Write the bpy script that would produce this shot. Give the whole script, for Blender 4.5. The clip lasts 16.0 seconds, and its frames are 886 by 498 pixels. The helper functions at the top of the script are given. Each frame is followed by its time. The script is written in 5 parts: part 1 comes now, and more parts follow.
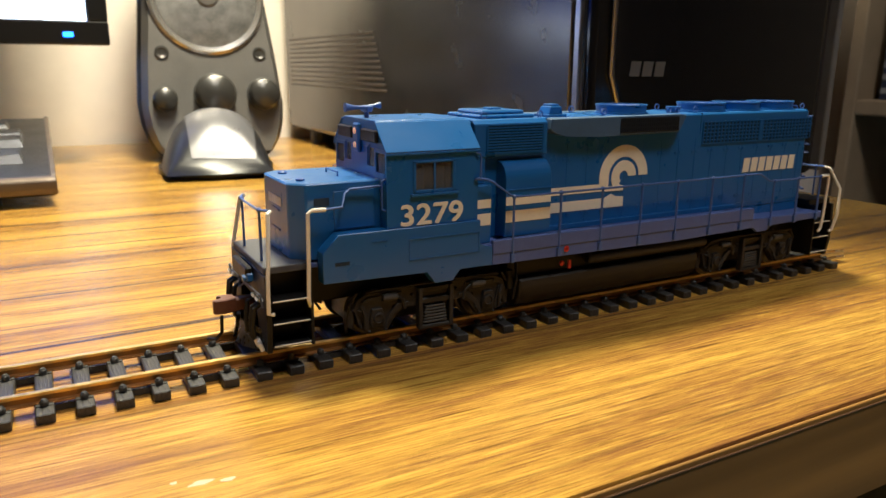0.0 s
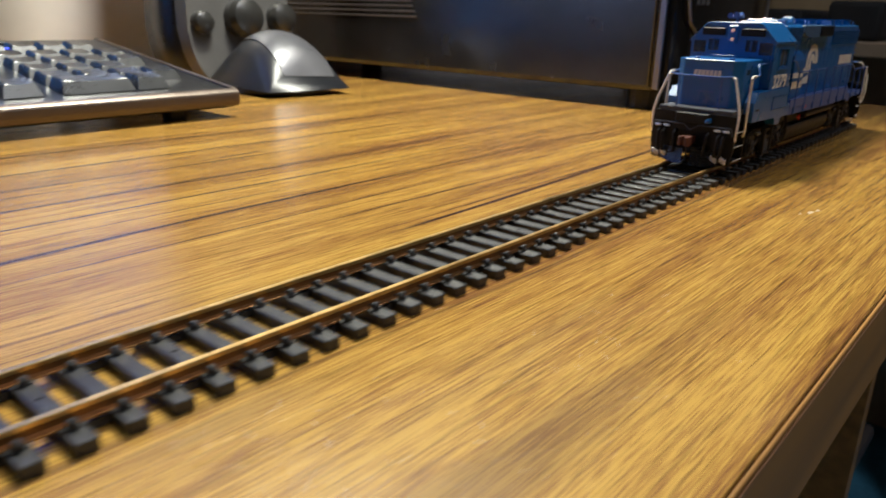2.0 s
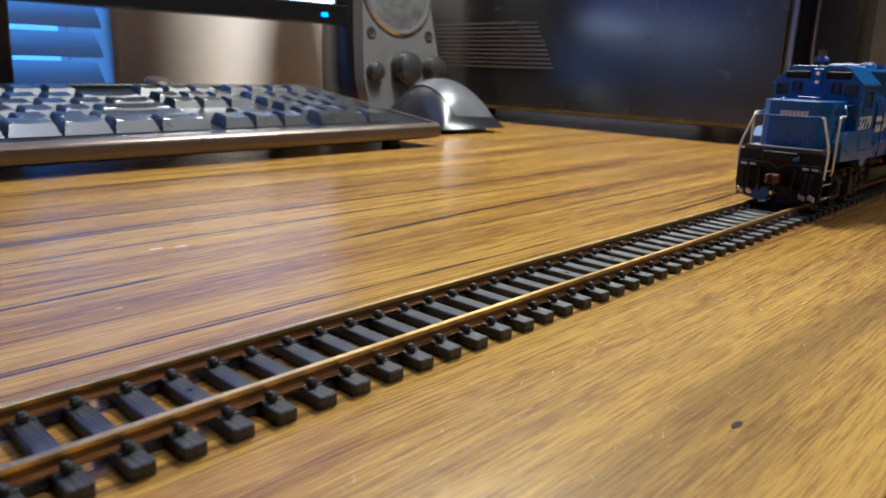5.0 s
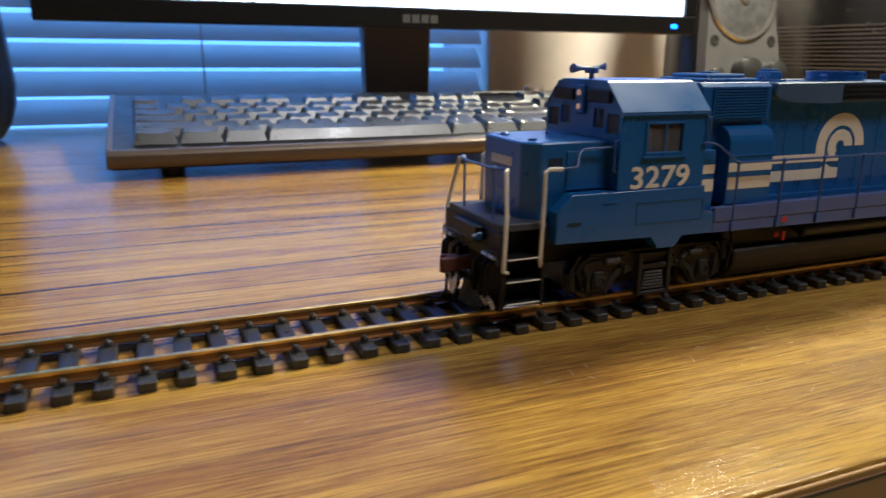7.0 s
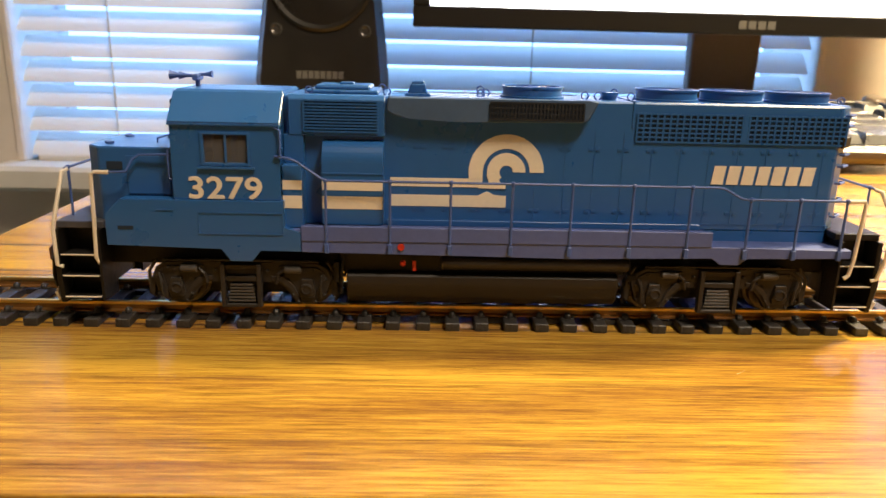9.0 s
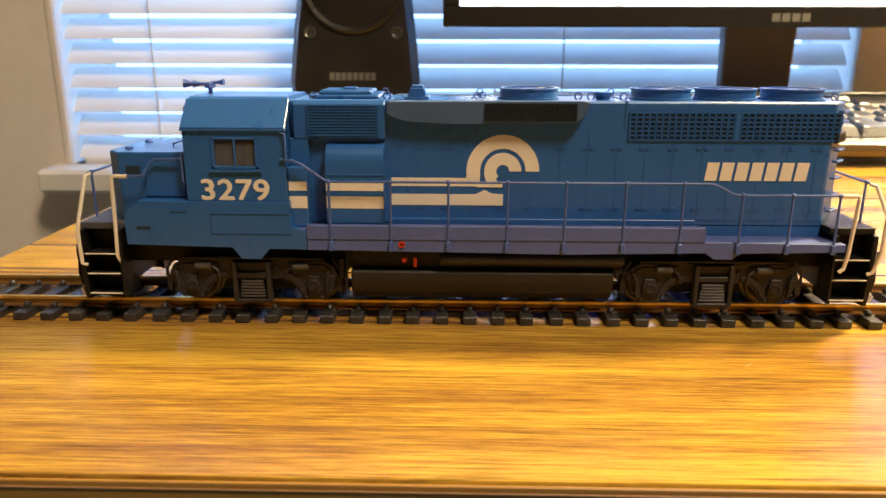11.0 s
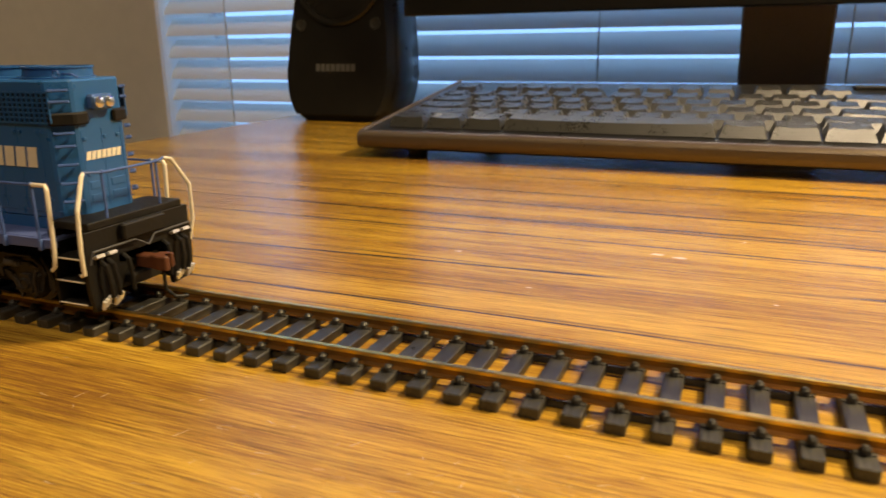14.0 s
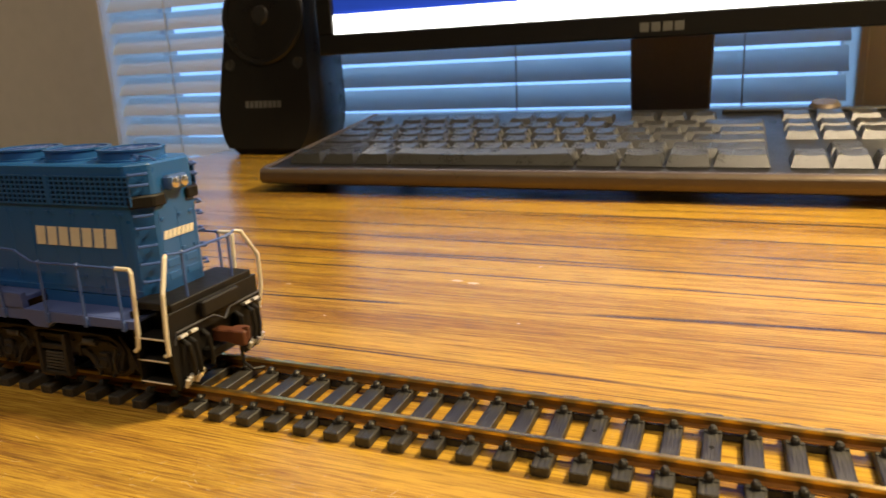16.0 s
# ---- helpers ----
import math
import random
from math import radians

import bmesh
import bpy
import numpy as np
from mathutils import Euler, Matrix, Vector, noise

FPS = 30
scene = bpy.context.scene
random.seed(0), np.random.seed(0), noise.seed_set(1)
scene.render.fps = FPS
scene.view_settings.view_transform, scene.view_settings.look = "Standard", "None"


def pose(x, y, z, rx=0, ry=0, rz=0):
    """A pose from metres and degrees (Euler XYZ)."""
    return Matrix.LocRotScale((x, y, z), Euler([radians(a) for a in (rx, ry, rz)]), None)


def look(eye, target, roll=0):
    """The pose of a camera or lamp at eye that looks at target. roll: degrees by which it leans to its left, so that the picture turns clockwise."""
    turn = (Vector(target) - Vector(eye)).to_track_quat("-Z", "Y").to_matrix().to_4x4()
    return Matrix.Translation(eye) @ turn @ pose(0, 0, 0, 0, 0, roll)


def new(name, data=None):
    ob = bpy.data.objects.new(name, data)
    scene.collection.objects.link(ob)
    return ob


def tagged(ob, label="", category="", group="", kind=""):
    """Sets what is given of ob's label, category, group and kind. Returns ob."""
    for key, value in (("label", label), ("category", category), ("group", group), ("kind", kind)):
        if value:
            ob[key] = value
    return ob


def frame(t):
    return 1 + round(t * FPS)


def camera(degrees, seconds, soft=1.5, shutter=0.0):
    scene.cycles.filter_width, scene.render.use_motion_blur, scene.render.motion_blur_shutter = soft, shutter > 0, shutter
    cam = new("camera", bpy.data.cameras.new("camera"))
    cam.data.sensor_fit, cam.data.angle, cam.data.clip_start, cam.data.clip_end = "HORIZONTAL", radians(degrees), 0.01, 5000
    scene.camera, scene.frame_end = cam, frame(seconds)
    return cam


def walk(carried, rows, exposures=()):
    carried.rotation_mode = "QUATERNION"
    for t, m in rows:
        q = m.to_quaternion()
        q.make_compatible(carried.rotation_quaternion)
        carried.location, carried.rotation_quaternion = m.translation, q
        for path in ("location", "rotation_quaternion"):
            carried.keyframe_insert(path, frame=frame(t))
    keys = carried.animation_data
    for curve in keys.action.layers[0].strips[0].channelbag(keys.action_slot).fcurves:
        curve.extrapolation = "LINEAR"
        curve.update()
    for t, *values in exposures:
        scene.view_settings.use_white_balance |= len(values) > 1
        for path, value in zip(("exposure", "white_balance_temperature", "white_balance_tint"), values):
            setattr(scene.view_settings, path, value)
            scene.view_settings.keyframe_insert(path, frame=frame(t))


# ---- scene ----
# All lengths below are in millimetres of the real place unless a line says otherwise; MM turns them into metres.
MM = 0.001
cam = camera(63.1, 16.0, 1.5, 0.25)
cam.data.dof.use_dof = True
cam.data.dof.focus_distance = 0.18
cam.data.dof.aperture_fstop = 36.0
# seconds, eye x y z, yaw, pitch, roll; x runs along the track, the desk top is z = 0
ROWS = [
    (0, 298.8, -166.2, 68.9, -28.57, -14.13, 0.36),
    (0.5, 290.6, -158.4, 67.3, -31.57, -14.26, 0.52),
    (1, 237.7, -133.3, 64.9, -42.61, -13.58, 1.79),
    (1.5, 150.7, -116.6, 68.3, -46.98, -14.13, 0.81),
    (2, 68.6, -105.9, 58.9, -49.68, -18.38, 1.47),
    (2.5, 6.9, -96.0, 54.3, -49.40, -16.29, 1.42),
    (3, -13.1, -90.2, 52.5, -51.26, -15.38, 2.44),
    (3.5, -14.2, -85.9, 47.2, -51.68, -14.91, 2.68),
    (4, -23.6, -88.9, 51.6, -50.30, -14.79, 2.06),
    (4.5, -33.7, -90.7, 51.5, -48.31, -14.54, 1.68),
    (5, -48.0, -98.4, 52.4, -46.35, -14.28, 1.80),
    (5.2, -54.8, -102.0, 53.7, -45.63, -14.30, 1.63),
    (7.3, -141.3, -160.3, 65.5, -19.28, -14.97, 0.74),
    (7.5, -149.2, -165.8, 67.4, -17.39, -14.94, 1.03),
    (8, -157.3, -177.0, 67.1, -10.19, -15.33, 1.21),
    (8.5, -171.2, -179.9, 65.6, -4.21, -15.53, 1.57),
    (9, -175.9, -180.5, 67.3, -1.78, -15.61, 1.38),
    (9.2, -175.2, -180.7, 67.3, -1.52, -15.59, 1.40),
    (11.3, -168.3, -187.7, 70.0, 2.53, -15.98, -0.15),
    (11.5, -165.3, -185.7, 71.0, 3.50, -16.64, -0.40),
    (12, -137.6, -179.1, 76.2, 7.36, -17.33, -1.85),
    (12.5, -87.4, -175.0, 73.3, 14.35, -16.89, 0.02),
    (13, -32.5, -154.2, 69.9, 20.57, -16.58, -0.41),
    (13.5, 19.8, -137.3, 62.9, 23.74, -16.65, -1.59),
    (14, 59.0, -123.3, 62.6, 22.73, -15.96, -0.79),
    (14.5, 83.3, -122.5, 70.5, 22.83, -15.26, -1.76),
    (15, 96.2, -125.1, 77.8, 23.61, -15.18, -2.25),
    (15.5, 110.9, -126.8, 77.7, 23.07, -14.94, -2.84),
    (16, 124.9, -129.3, 75.0, 22.23, -14.75, -2.80),
]
EXPOSURES = [
    (0.0, 0.08, 5450, 10), (1.2, 0.12, 5600, 10), (2.0, -0.4, 4850, 13), (3.0, -0.42, 4500, 15), (5.2, -0.36, 4600, 15),
    (7.3, 0.28, 5450, 12), (8.0, 0.92, 6350, 12), (8.5, 1.06, 7000, 13), (9.2, 1.3, 7200, 14), (11.3, 1.3, 7700, 14), (12.0, 1.35, 8000, 14), (13.2, 0.8, 8400, 14), (14.2, -0.08, 8000, 11), (16.0, -0.08, 7500, 11),
]
walk(cam, [(t, pose(x * MM, y * MM, z * MM, 90 + pitch, 0, yaw) @ pose(0, 0, 0, 0, 0, roll)) for t, x, y, z, yaw, pitch, roll in ROWS], EXPOSURES)

# ---- light ----
world = bpy.data.worlds.new("room_dusk")
world.use_nodes = True
world.node_tree.nodes["Background"].inputs[0].default_value = (0.25, 0.45, 1.0, 1)
world.node_tree.nodes["Background"].inputs[1].default_value = 0.01
scene.world = world


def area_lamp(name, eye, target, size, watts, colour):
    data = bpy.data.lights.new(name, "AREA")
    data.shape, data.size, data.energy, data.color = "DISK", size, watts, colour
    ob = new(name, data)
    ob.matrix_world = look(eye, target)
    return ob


area_lamp("desk_lamp_light", (0.43, 0.22, 0.58), (0.40, 0.18, 0.0), 0.13, 10.4, (1.0, 0.82, 0.49))
# unseen overhead fill, added to lift surfaces that face the room
area_lamp("unseen_ceiling_fill", (0.45, -0.75, 1.62), (0.25, 0.0, 0.0), 0.4, 13.2, (1.0, 0.86, 0.68))


# ---- materials ----
def nodes_of(name):
    m = bpy.data.materials.new(name)
    m.use_nodes = True
    return m, m.node_tree.nodes, m.node_tree.links, m.node_tree.nodes["Principled BSDF"]


def plain(name, colour, rough=0.5, metal=0.0, spec=0.5, grain=0.0, scale=400.0, bump=0.0, coat=0.0, vary=0.0, stretch=None):
    """A surface with fine tonal grain and relief at real-world size."""
    m, n, l, p = nodes_of(name)
    p.inputs["Base Color"].default_value = (*colour, 1)
    p.inputs["Roughness"].default_value = rough
    p.inputs["Metallic"].default_value = metal
    p.inputs["Specular IOR Level"].default_value = spec
    p.inputs["Coat Weight"].default_value = coat
    if grain or bump or vary:
        co = n.new("ShaderNodeTexCoord")
        tex = n.new("ShaderNodeTexNoise")
        tex.inputs["Scale"].default_value, tex.inputs["Detail"].default_value = scale, 6
        if stretch:
            mp = n.new("ShaderNodeMapping")
            mp.inputs["Scale"].default_value = stretch
            l.new(co.outputs["Object"], mp.inputs["Vector"])
            l.new(mp.outputs["Vector"], tex.inputs["Vector"])
        else:
            l.new(co.outputs["Object"], tex.inputs["Vector"])
        big = n.new("ShaderNodeTexNoise")
        big.inputs["Scale"].default_value, big.inputs["Detail"].default_value = scale / 12, 3
        l.new(co.outputs["Object"], big.inputs["Vector"])
        both = n.new("ShaderNodeMath")
        both.operation = "ADD"
        l.new(tex.outputs["Fac"], both.inputs[0])
        l.new(big.outputs["Fac"], both.inputs[1])
        info = n.new("ShaderNodeObjectInfo")
        rnd = n.new("ShaderNodeMath")
        rnd.operation = "MULTIPLY_ADD"
        rnd.inputs[1].default_value, rnd.inputs[2].default_value = vary, 1 - vary / 2
        l.new(info.outputs["Random"], rnd.inputs[0])
        ramp = n.new("ShaderNodeMapRange")
        ramp.inputs["From Min"].default_value, ramp.inputs["From Max"].default_value = 0.6, 1.4
        ramp.inputs["To Min"].default_value, ramp.inputs["To Max"].default_value = 1 - grain, 1 + grain
        l.new(both.outputs[0], ramp.inputs["Value"])
        tone = n.new("ShaderNodeMath")
        tone.operation = "MULTIPLY"
        l.new(ramp.outputs["Result"], tone.inputs[0])
        l.new(rnd.outputs[0], tone.inputs[1])
        mix = n.new("ShaderNodeVectorMath")
        mix.operation = "SCALE"
        mix.inputs[0].default_value = colour
        l.new(tone.outputs[0], mix.inputs["Scale"])
        l.new(mix.outputs["Vector"], p.inputs["Base Color"])
        rr = n.new("ShaderNodeMapRange")
        rr.inputs["From Min"].default_value, rr.inputs["From Max"].default_value = 0.6, 1.4
        rr.inputs["To Min"].default_value, rr.inputs["To Max"].default_value = max(0.03, rough - 0.08), min(1, rough + 0.08)
        l.new(both.outputs[0], rr.inputs["Value"])
        l.new(rr.outputs["Result"], p.inputs["Roughness"])
        if bump:
            bp = n.new("ShaderNodeBump")
            bp.inputs["Strength"].default_value, bp.inputs["Distance"].default_value = bump, 0.0004
            l.new(tex.outputs["Fac"], bp.inputs["Height"])
            l.new(bp.outputs["Normal"], p.inputs["Normal"])
    return m


def glow(name, colour, strength):
    m, n, l, p = nodes_of(name)
    p.inputs["Base Color"].default_value = (*colour, 1)
    p.inputs["Emission Color"].default_value = (*colour, 1)
    p.inputs["Emission Strength"].default_value = strength
    return m


def wood_material():
    """Oak-look laminate: long streaks along x, dark pore lines, fine fibres."""
    m, n, l, p = nodes_of("desk_wood_laminate")
    co = n.new("ShaderNodeTexCoord")

    def streak(sx, sy, detail, rough, distort, off):
        mp = n.new("ShaderNodeMapping")
        mp.inputs["Scale"].default_value, mp.inputs["Location"].default_value = (sx, sy, 2), (off, off, 0)
        l.new(co.outputs["Object"], mp.inputs["Vector"])
        t = n.new("ShaderNodeTexNoise")
        t.inputs["Scale"].default_value, t.inputs["Detail"].default_value = 1, detail
        t.inputs["Roughness"].default_value, t.inputs["Distortion"].default_value = rough, distort
        l.new(mp.outputs["Vector"], t.inputs["Vector"])
        return t.outputs["Fac"]

    broad, mid = streak(3.5, 44, 4, 0.6, 0.3, 3.1), streak(9, 330, 5, 0.7, 0.15, 7.7)
    fine = streak(55, 2500, 3, 0.75, 0.0, 1.3)

    def maths(op, x, y, z=None):
        q = n.new("ShaderNodeMath")
        q.operation = op
        for k, v in enumerate((x, y, z)):
            if v is None:
                continue
            if isinstance(v, (int, float)):
                q.inputs[k].default_value = v
            else:
                l.new(v, q.inputs[k])
        return q.outputs[0]

    def remap(v, a, b, lo, hi):
        q = n.new("ShaderNodeMapRange")
        for k, w in (("From Min", a), ("From Max", b), ("To Min", lo), ("To Max", hi)):
            q.inputs[k].default_value = w
        l.new(v, q.inputs["Value"])
        return q.outputs["Result"]

    flat = n.new("ShaderNodeSeparateXYZ")
    l.new(co.outputs["Object"], flat.inputs[0])
    # a patch by the front edge is rubbed pale and matt, its printed lines worn soft; part of the paleness is painted
    # sheen
    wx, wy = remap(flat.outputs["X"], -0.06, 0.22, -1.0, 1.0), remap(flat.outputs["Y"], -0.105, -0.012, -1.0, 1.0)
    reach = maths("MULTIPLY_ADD", wx, wx, maths("MULTIPLY", wy, wy))
    reach = maths("MULTIPLY_ADD", streak(30, 60, 4, 0.6, 0.3, 13.0), 1.2, reach)
    kept = remap(reach, 0.9, 1.7, 0.0, 1.0)
    behind = maths("MULTIPLY", kept, remap(flat.outputs["Y"], -0.025, 0.005, 0.25, 1.0))

    short = streak(90, 1900, 3, 0.7, 0.0, 23.0)
    tone = maths("MULTIPLY_ADD", fine, 0.95, maths("MULTIPLY_ADD", short, 0.28, -0.615))
    tone = maths("MULTIPLY_ADD", mid, 0.52, tone)
    tone = maths("ADD", maths("MULTIPLY_ADD", broad, 0.72, tone), -0.12)
    rubbed = maths("SUBTRACT", 1.0, kept)
    tone = maths("MULTIPLY_ADD", maths("MULTIPLY_ADD", short, 0.75, -0.335), rubbed, tone)
    ramp = n.new("ShaderNodeValToRGB")
    e = ramp.color_ramp.elements
    e[0].position, e[0].color = 0.30, (0.190, 0.084, 0.027, 1)
    e[1].position, e[1].color = 0.66, (0.585, 0.355, 0.056, 1)
    mid_e = e.new(0.47)
    mid_e.color = (0.352, 0.184, 0.032, 1)
    l.new(tone, ramp.inputs["Fac"])

    def grain_line(spacing, off, sx, sy, sway, half, patch, depth):
        """Thin broken dark lines along the grain, unevenly spaced and wandering."""
        u = maths("MULTIPLY_ADD", streak(sx, sy, 2, 0.45, 0.0, off), sway, maths("MULTIPLY", flat.outputs["Y"], spacing))
        d = maths("ABSOLUTE", maths("SUBTRACT", maths("FRACT", u, None), 0.5), None)
        thick = maths("MULTIPLY", streak(14, 120, 3, 0.7, 0.0, off + 9), half * 2.0)
        inside = maths("SUBTRACT", 1.0, maths("SMOOTH_MIN", maths("DIVIDE", d, thick), 1.0, 0.2))
        keep = remap(streak(5.0, 60, 3, 0.6, 0.0, off + 20), patch, patch + 0.10, 0.0, 1.0)
        inside = maths("MULTIPLY", maths("MULTIPLY", inside, keep), behind)
        return remap(inside, 0.0, 0.7, 1.0, depth)

    lines = maths("MULTIPLY", grain_line(36.0, 11.0, 0.9, 15, 2.2, 0.042, 0.34, 0.0), grain_line(88.0, 31.0, 1.4, 24, 3.0, 0.048, 0.47, 0.12))
    lines = maths("MULTIPLY", lines, grain_line(190.0, 57.0, 2.0, 40, 4.0, 0.055, 0.57, 0.45))
    smear = maths("MULTIPLY", remap(streak(5, 60, 3, 0.6, 0.2, 41.0), 0.52, 0.64, 0.0, 0.45), maths("SUBTRACT", 1.0, kept))
    lines = maths("MULTIPLY", lines, maths("SUBTRACT", 1.0, smear))
    pore = remap(streak(40, 1250, 3, 0.65, 0.2, 5.0), 0.36, 0.46, 0.60, 1.0)
    mix = n.new("ShaderNodeVectorMath")
    mix.operation = "SCALE"
    l.new(ramp.outputs["Color"], mix.inputs[0])
    l.new(pore, mix.inputs["Scale"])
    blend = n.new("ShaderNodeMix")
    blend.data_type = "RGBA"
    for sock in blend.inputs:
        if sock.type == "RGBA" and sock.name == "A":
            sock.default_value = (0.058, 0.026, 0.019, 1)
        if sock.type == "RGBA" and sock.name == "B":
            l.new(mix.outputs["Vector"], sock)
    l.new(lines, blend.inputs["Factor"])
    # pale tint of the rubbed wood, with its sheen mixed into the colour
    worn = n.new("ShaderNodeMix")
    worn.data_type = "RGBA"
    for sock in worn.inputs:
        if sock.type == "RGBA" and sock.name == "A":
            sock.default_value = (0.60, 0.385, 0.150, 1)
        if sock.type == "RGBA" and sock.name == "B":
            l.new([o for o in blend.outputs if o.type == "RGBA"][0], sock)
    l.new(remap(kept, 0.0, 1.0, 0.84, 1.0), worn.inputs["Factor"])
    l.new([o for o in worn.outputs if o.type == "RGBA"][0], p.inputs["Base Color"])
    wear = n.new("ShaderNodeTexNoise")
    wear.inputs["Scale"].default_value, wear.inputs["Detail"].default_value = 14, 5
    l.new(co.outputs["Object"], wear.inputs["Vector"])
    rr = n.new("ShaderNodeMapRange")
    rr.inputs["From Min"].default_value, rr.inputs["From Max"].default_value = 0.3, 0.7
    rr.inputs["To Min"].default_value, rr.inputs["To Max"].default_value = 0.11, 0.18
    l.new(wear.outputs["Fac"], rr.inputs["Value"])
    l.new(maths("ADD", rr.outputs["Result"], remap(kept, 0.0, 1.0, 0.13, 0.0)), p.inputs["Roughness"])
    bp = n.new("ShaderNodeBump")
    bp.inputs["Strength"].default_value, bp.inputs["Distance"].default_value = 0.3, 0.0002
    l.new(fine, bp.inputs["Height"])
    l.new(bp.outputs["Normal"], p.inputs["Normal"])
    p.inputs["Specular IOR Level"].default_value = 0.24
    return m


WOOD = wood_material()
EDGE = plain("desk_edge_band", (0.38, 0.195, 0.044), 0.45, grain=0.6, scale=60, stretch=(0.08, 1.0, 1.6))
# paler tone that stands in for light catching the desk edge
EDGELIT = plain("desk_edge_lit_line", (0.36, 0.20, 0.09), 0.45, grain=0.1, scale=90)
BLUE = plain("loco_blue_paint", (0.015, 0.110, 0.345), 0.30, spec=0.8, grain=0.025, scale=160)
SILL = plain("sill_blue_paint", (0.080, 0.120, 0.330), 0.5, grain=0.12, scale=900, bump=0.06)
RAILBLUE = plain("handrail_blue_paint", (0.060, 0.120, 0.36), 0.4)
# shade inside grilles, slots and vents, painted on thin plates
DARKGRID = plain("dark_blue_opening_shade", (0.008, 0.024, 0.05), 0.6)
BLACK = plain("underframe_black_plastic", (0.009, 0.0082, 0.0078), 0.5, spec=0.3, grain=0.3, scale=700, bump=0.2)
GREYDECK = plain("platform_lit_grey", (0.06, 0.062, 0.075), 0.6, grain=0.2, scale=800)
WHITE = plain("cream_white_paint", (0.80, 0.74, 0.62), 0.5, grain=0.06, scale=800)
GREYP = plain("hatch_grey_paint", (0.056, 0.108, 0.205), 0.5, grain=0.12, scale=700)
TANK = plain("tank_dark_brown_plastic", (0.013, 0.0105, 0.009), 0.5, grain=0.2, scale=500, bump=0.1)
RUST = plain("coupler_rust_paint", (0.11, 0.036, 0.017), 0.55, grain=0.25, scale=900)
SILVER = plain("bare_metal", (0.75, 0.72, 0.68), 0.3, metal=1.0)
RED = plain("red_paint", (0.55, 0.035, 0.02), 0.45)
GLASS = plain("cab_window_glass", (0.46, 0.45, 0.45), 0.26, spec=0.6)
GLASS.node_tree.nodes["Principled BSDF"].inputs["Transmission Weight"].default_value = 0.88
GLASS.node_tree.nodes["Principled BSDF"].inputs["IOR"].default_value = 1.2
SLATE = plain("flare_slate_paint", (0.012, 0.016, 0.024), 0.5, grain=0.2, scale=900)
LENS = glow("headlight_bulb", (1.0, 0.50, 0.25), 0.30)
CLEAR = plain("headlight_lens", (0.70, 0.72, 0.80), 0.12, metal=0.9)
RAIL = plain("nickel_brass_rail", (0.82, 0.57, 0.20), 0.34, metal=1.0, grain=0.12, scale=300)
RAILWEB = plain("rail_web_tarnish", (0.30, 0.155, 0.050), 0.4, metal=0.7, grain=0.25, scale=300)
TIE = plain("tie_black_plastic", (0.021, 0.020, 0.0195), 0.46, spec=0.85, grain=0.7, scale=1500, bump=0.9, vary=0.3, stretch=(1.0, 0.09, 1.0))
TRUCK = plain("truck_grey_brown_plastic", (0.026, 0.023, 0.021), 0.5, spec=0.35, grain=0.3, scale=700, bump=0.2)
# truck plastic again, paler: the light on it is put into the colour
TRUCKLIT = plain("truck_lit_grey_plastic", (0.060, 0.056, 0.052), 0.45, spec=0.4, grain=0.3, scale=700)
# near-black for flat discs that stand in for the shade in holes
HOLE = plain("hole_shade_black", (0.002, 0.002, 0.002), 0.9)
KEYCAP = plain("keycap_dark_grey", (0.028, 0.028, 0.028), 0.30, spec=0.9, grain=0.1, scale=900, bump=0.08, vary=0.1)
KEYBODY = plain("keyboard_black_body", (0.014, 0.014, 0.015), 0.33, spec=0.3, grain=0.15, scale=700)
KEYTRIM = plain("keyboard_silver_trim", (0.135, 0.105, 0.082), 0.34, metal=0.5, grain=0.08, scale=600)
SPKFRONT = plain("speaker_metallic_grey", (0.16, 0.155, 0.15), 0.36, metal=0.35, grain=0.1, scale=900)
SPKDARK = plain("speaker_black_plastic", (0.012, 0.011, 0.010), 0.32, grain=0.12, scale=600)
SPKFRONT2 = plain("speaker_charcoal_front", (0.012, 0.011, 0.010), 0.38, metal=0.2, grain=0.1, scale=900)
MESHG = plain("speaker_grille", (0.20, 0.20, 0.20), 0.4, metal=0.6, grain=0.5, scale=1400, bump=0.6)
KNOB = plain("knob_dark_metal", (0.06, 0.058, 0.055), 0.28, metal=0.5)
MOUSETOP = plain("mouse_silver_shell", (0.15, 0.15, 0.165), 0.33, metal=0.4, grain=0.05, scale=800)
MOUSESIDE = plain("mouse_dark_side", (0.016, 0.017, 0.021), 0.35)
BEZEL = plain("monitor_black_bezel", (0.006, 0.006, 0.0065), 0.3)
STAND = plain("monitor_stand_brown_black", (0.19, 0.15, 0.13), 0.5, grain=0.1, scale=400)
SCREEN_W = glow("screen_white_strip", (0.90, 0.95, 1.0), 4.5)
SCREEN_B = glow("screen_blue", (0.008, 0.06, 0.60), 0.42)
LOGO = plain("silver_logo_print", (0.13, 0.13, 0.13), 0.35, metal=0.3)
CASE = plain("pc_case_black_gloss", (0.014, 0.014, 0.016), 0.25, grain=0.1, scale=60, spec=1.0)
CASEFRONT = plain("pc_case_front_gloss", (0.006, 0.006, 0.007), 0.12, spec=0.5)
CHROME = plain("pc_case_chrome_edge", (0.32, 0.32, 0.34), 0.3, metal=1.0)
LED = glow("blue_led", (0.03, 0.16, 1.0), 9.0)
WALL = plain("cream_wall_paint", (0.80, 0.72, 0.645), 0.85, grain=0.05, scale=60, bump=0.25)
# one tone for the other three walls, darker than the back wall
WALLB = plain("taupe_other_walls", (0.36, 0.29, 0.22), 0.85, grain=0.05, scale=60, bump=0.25)
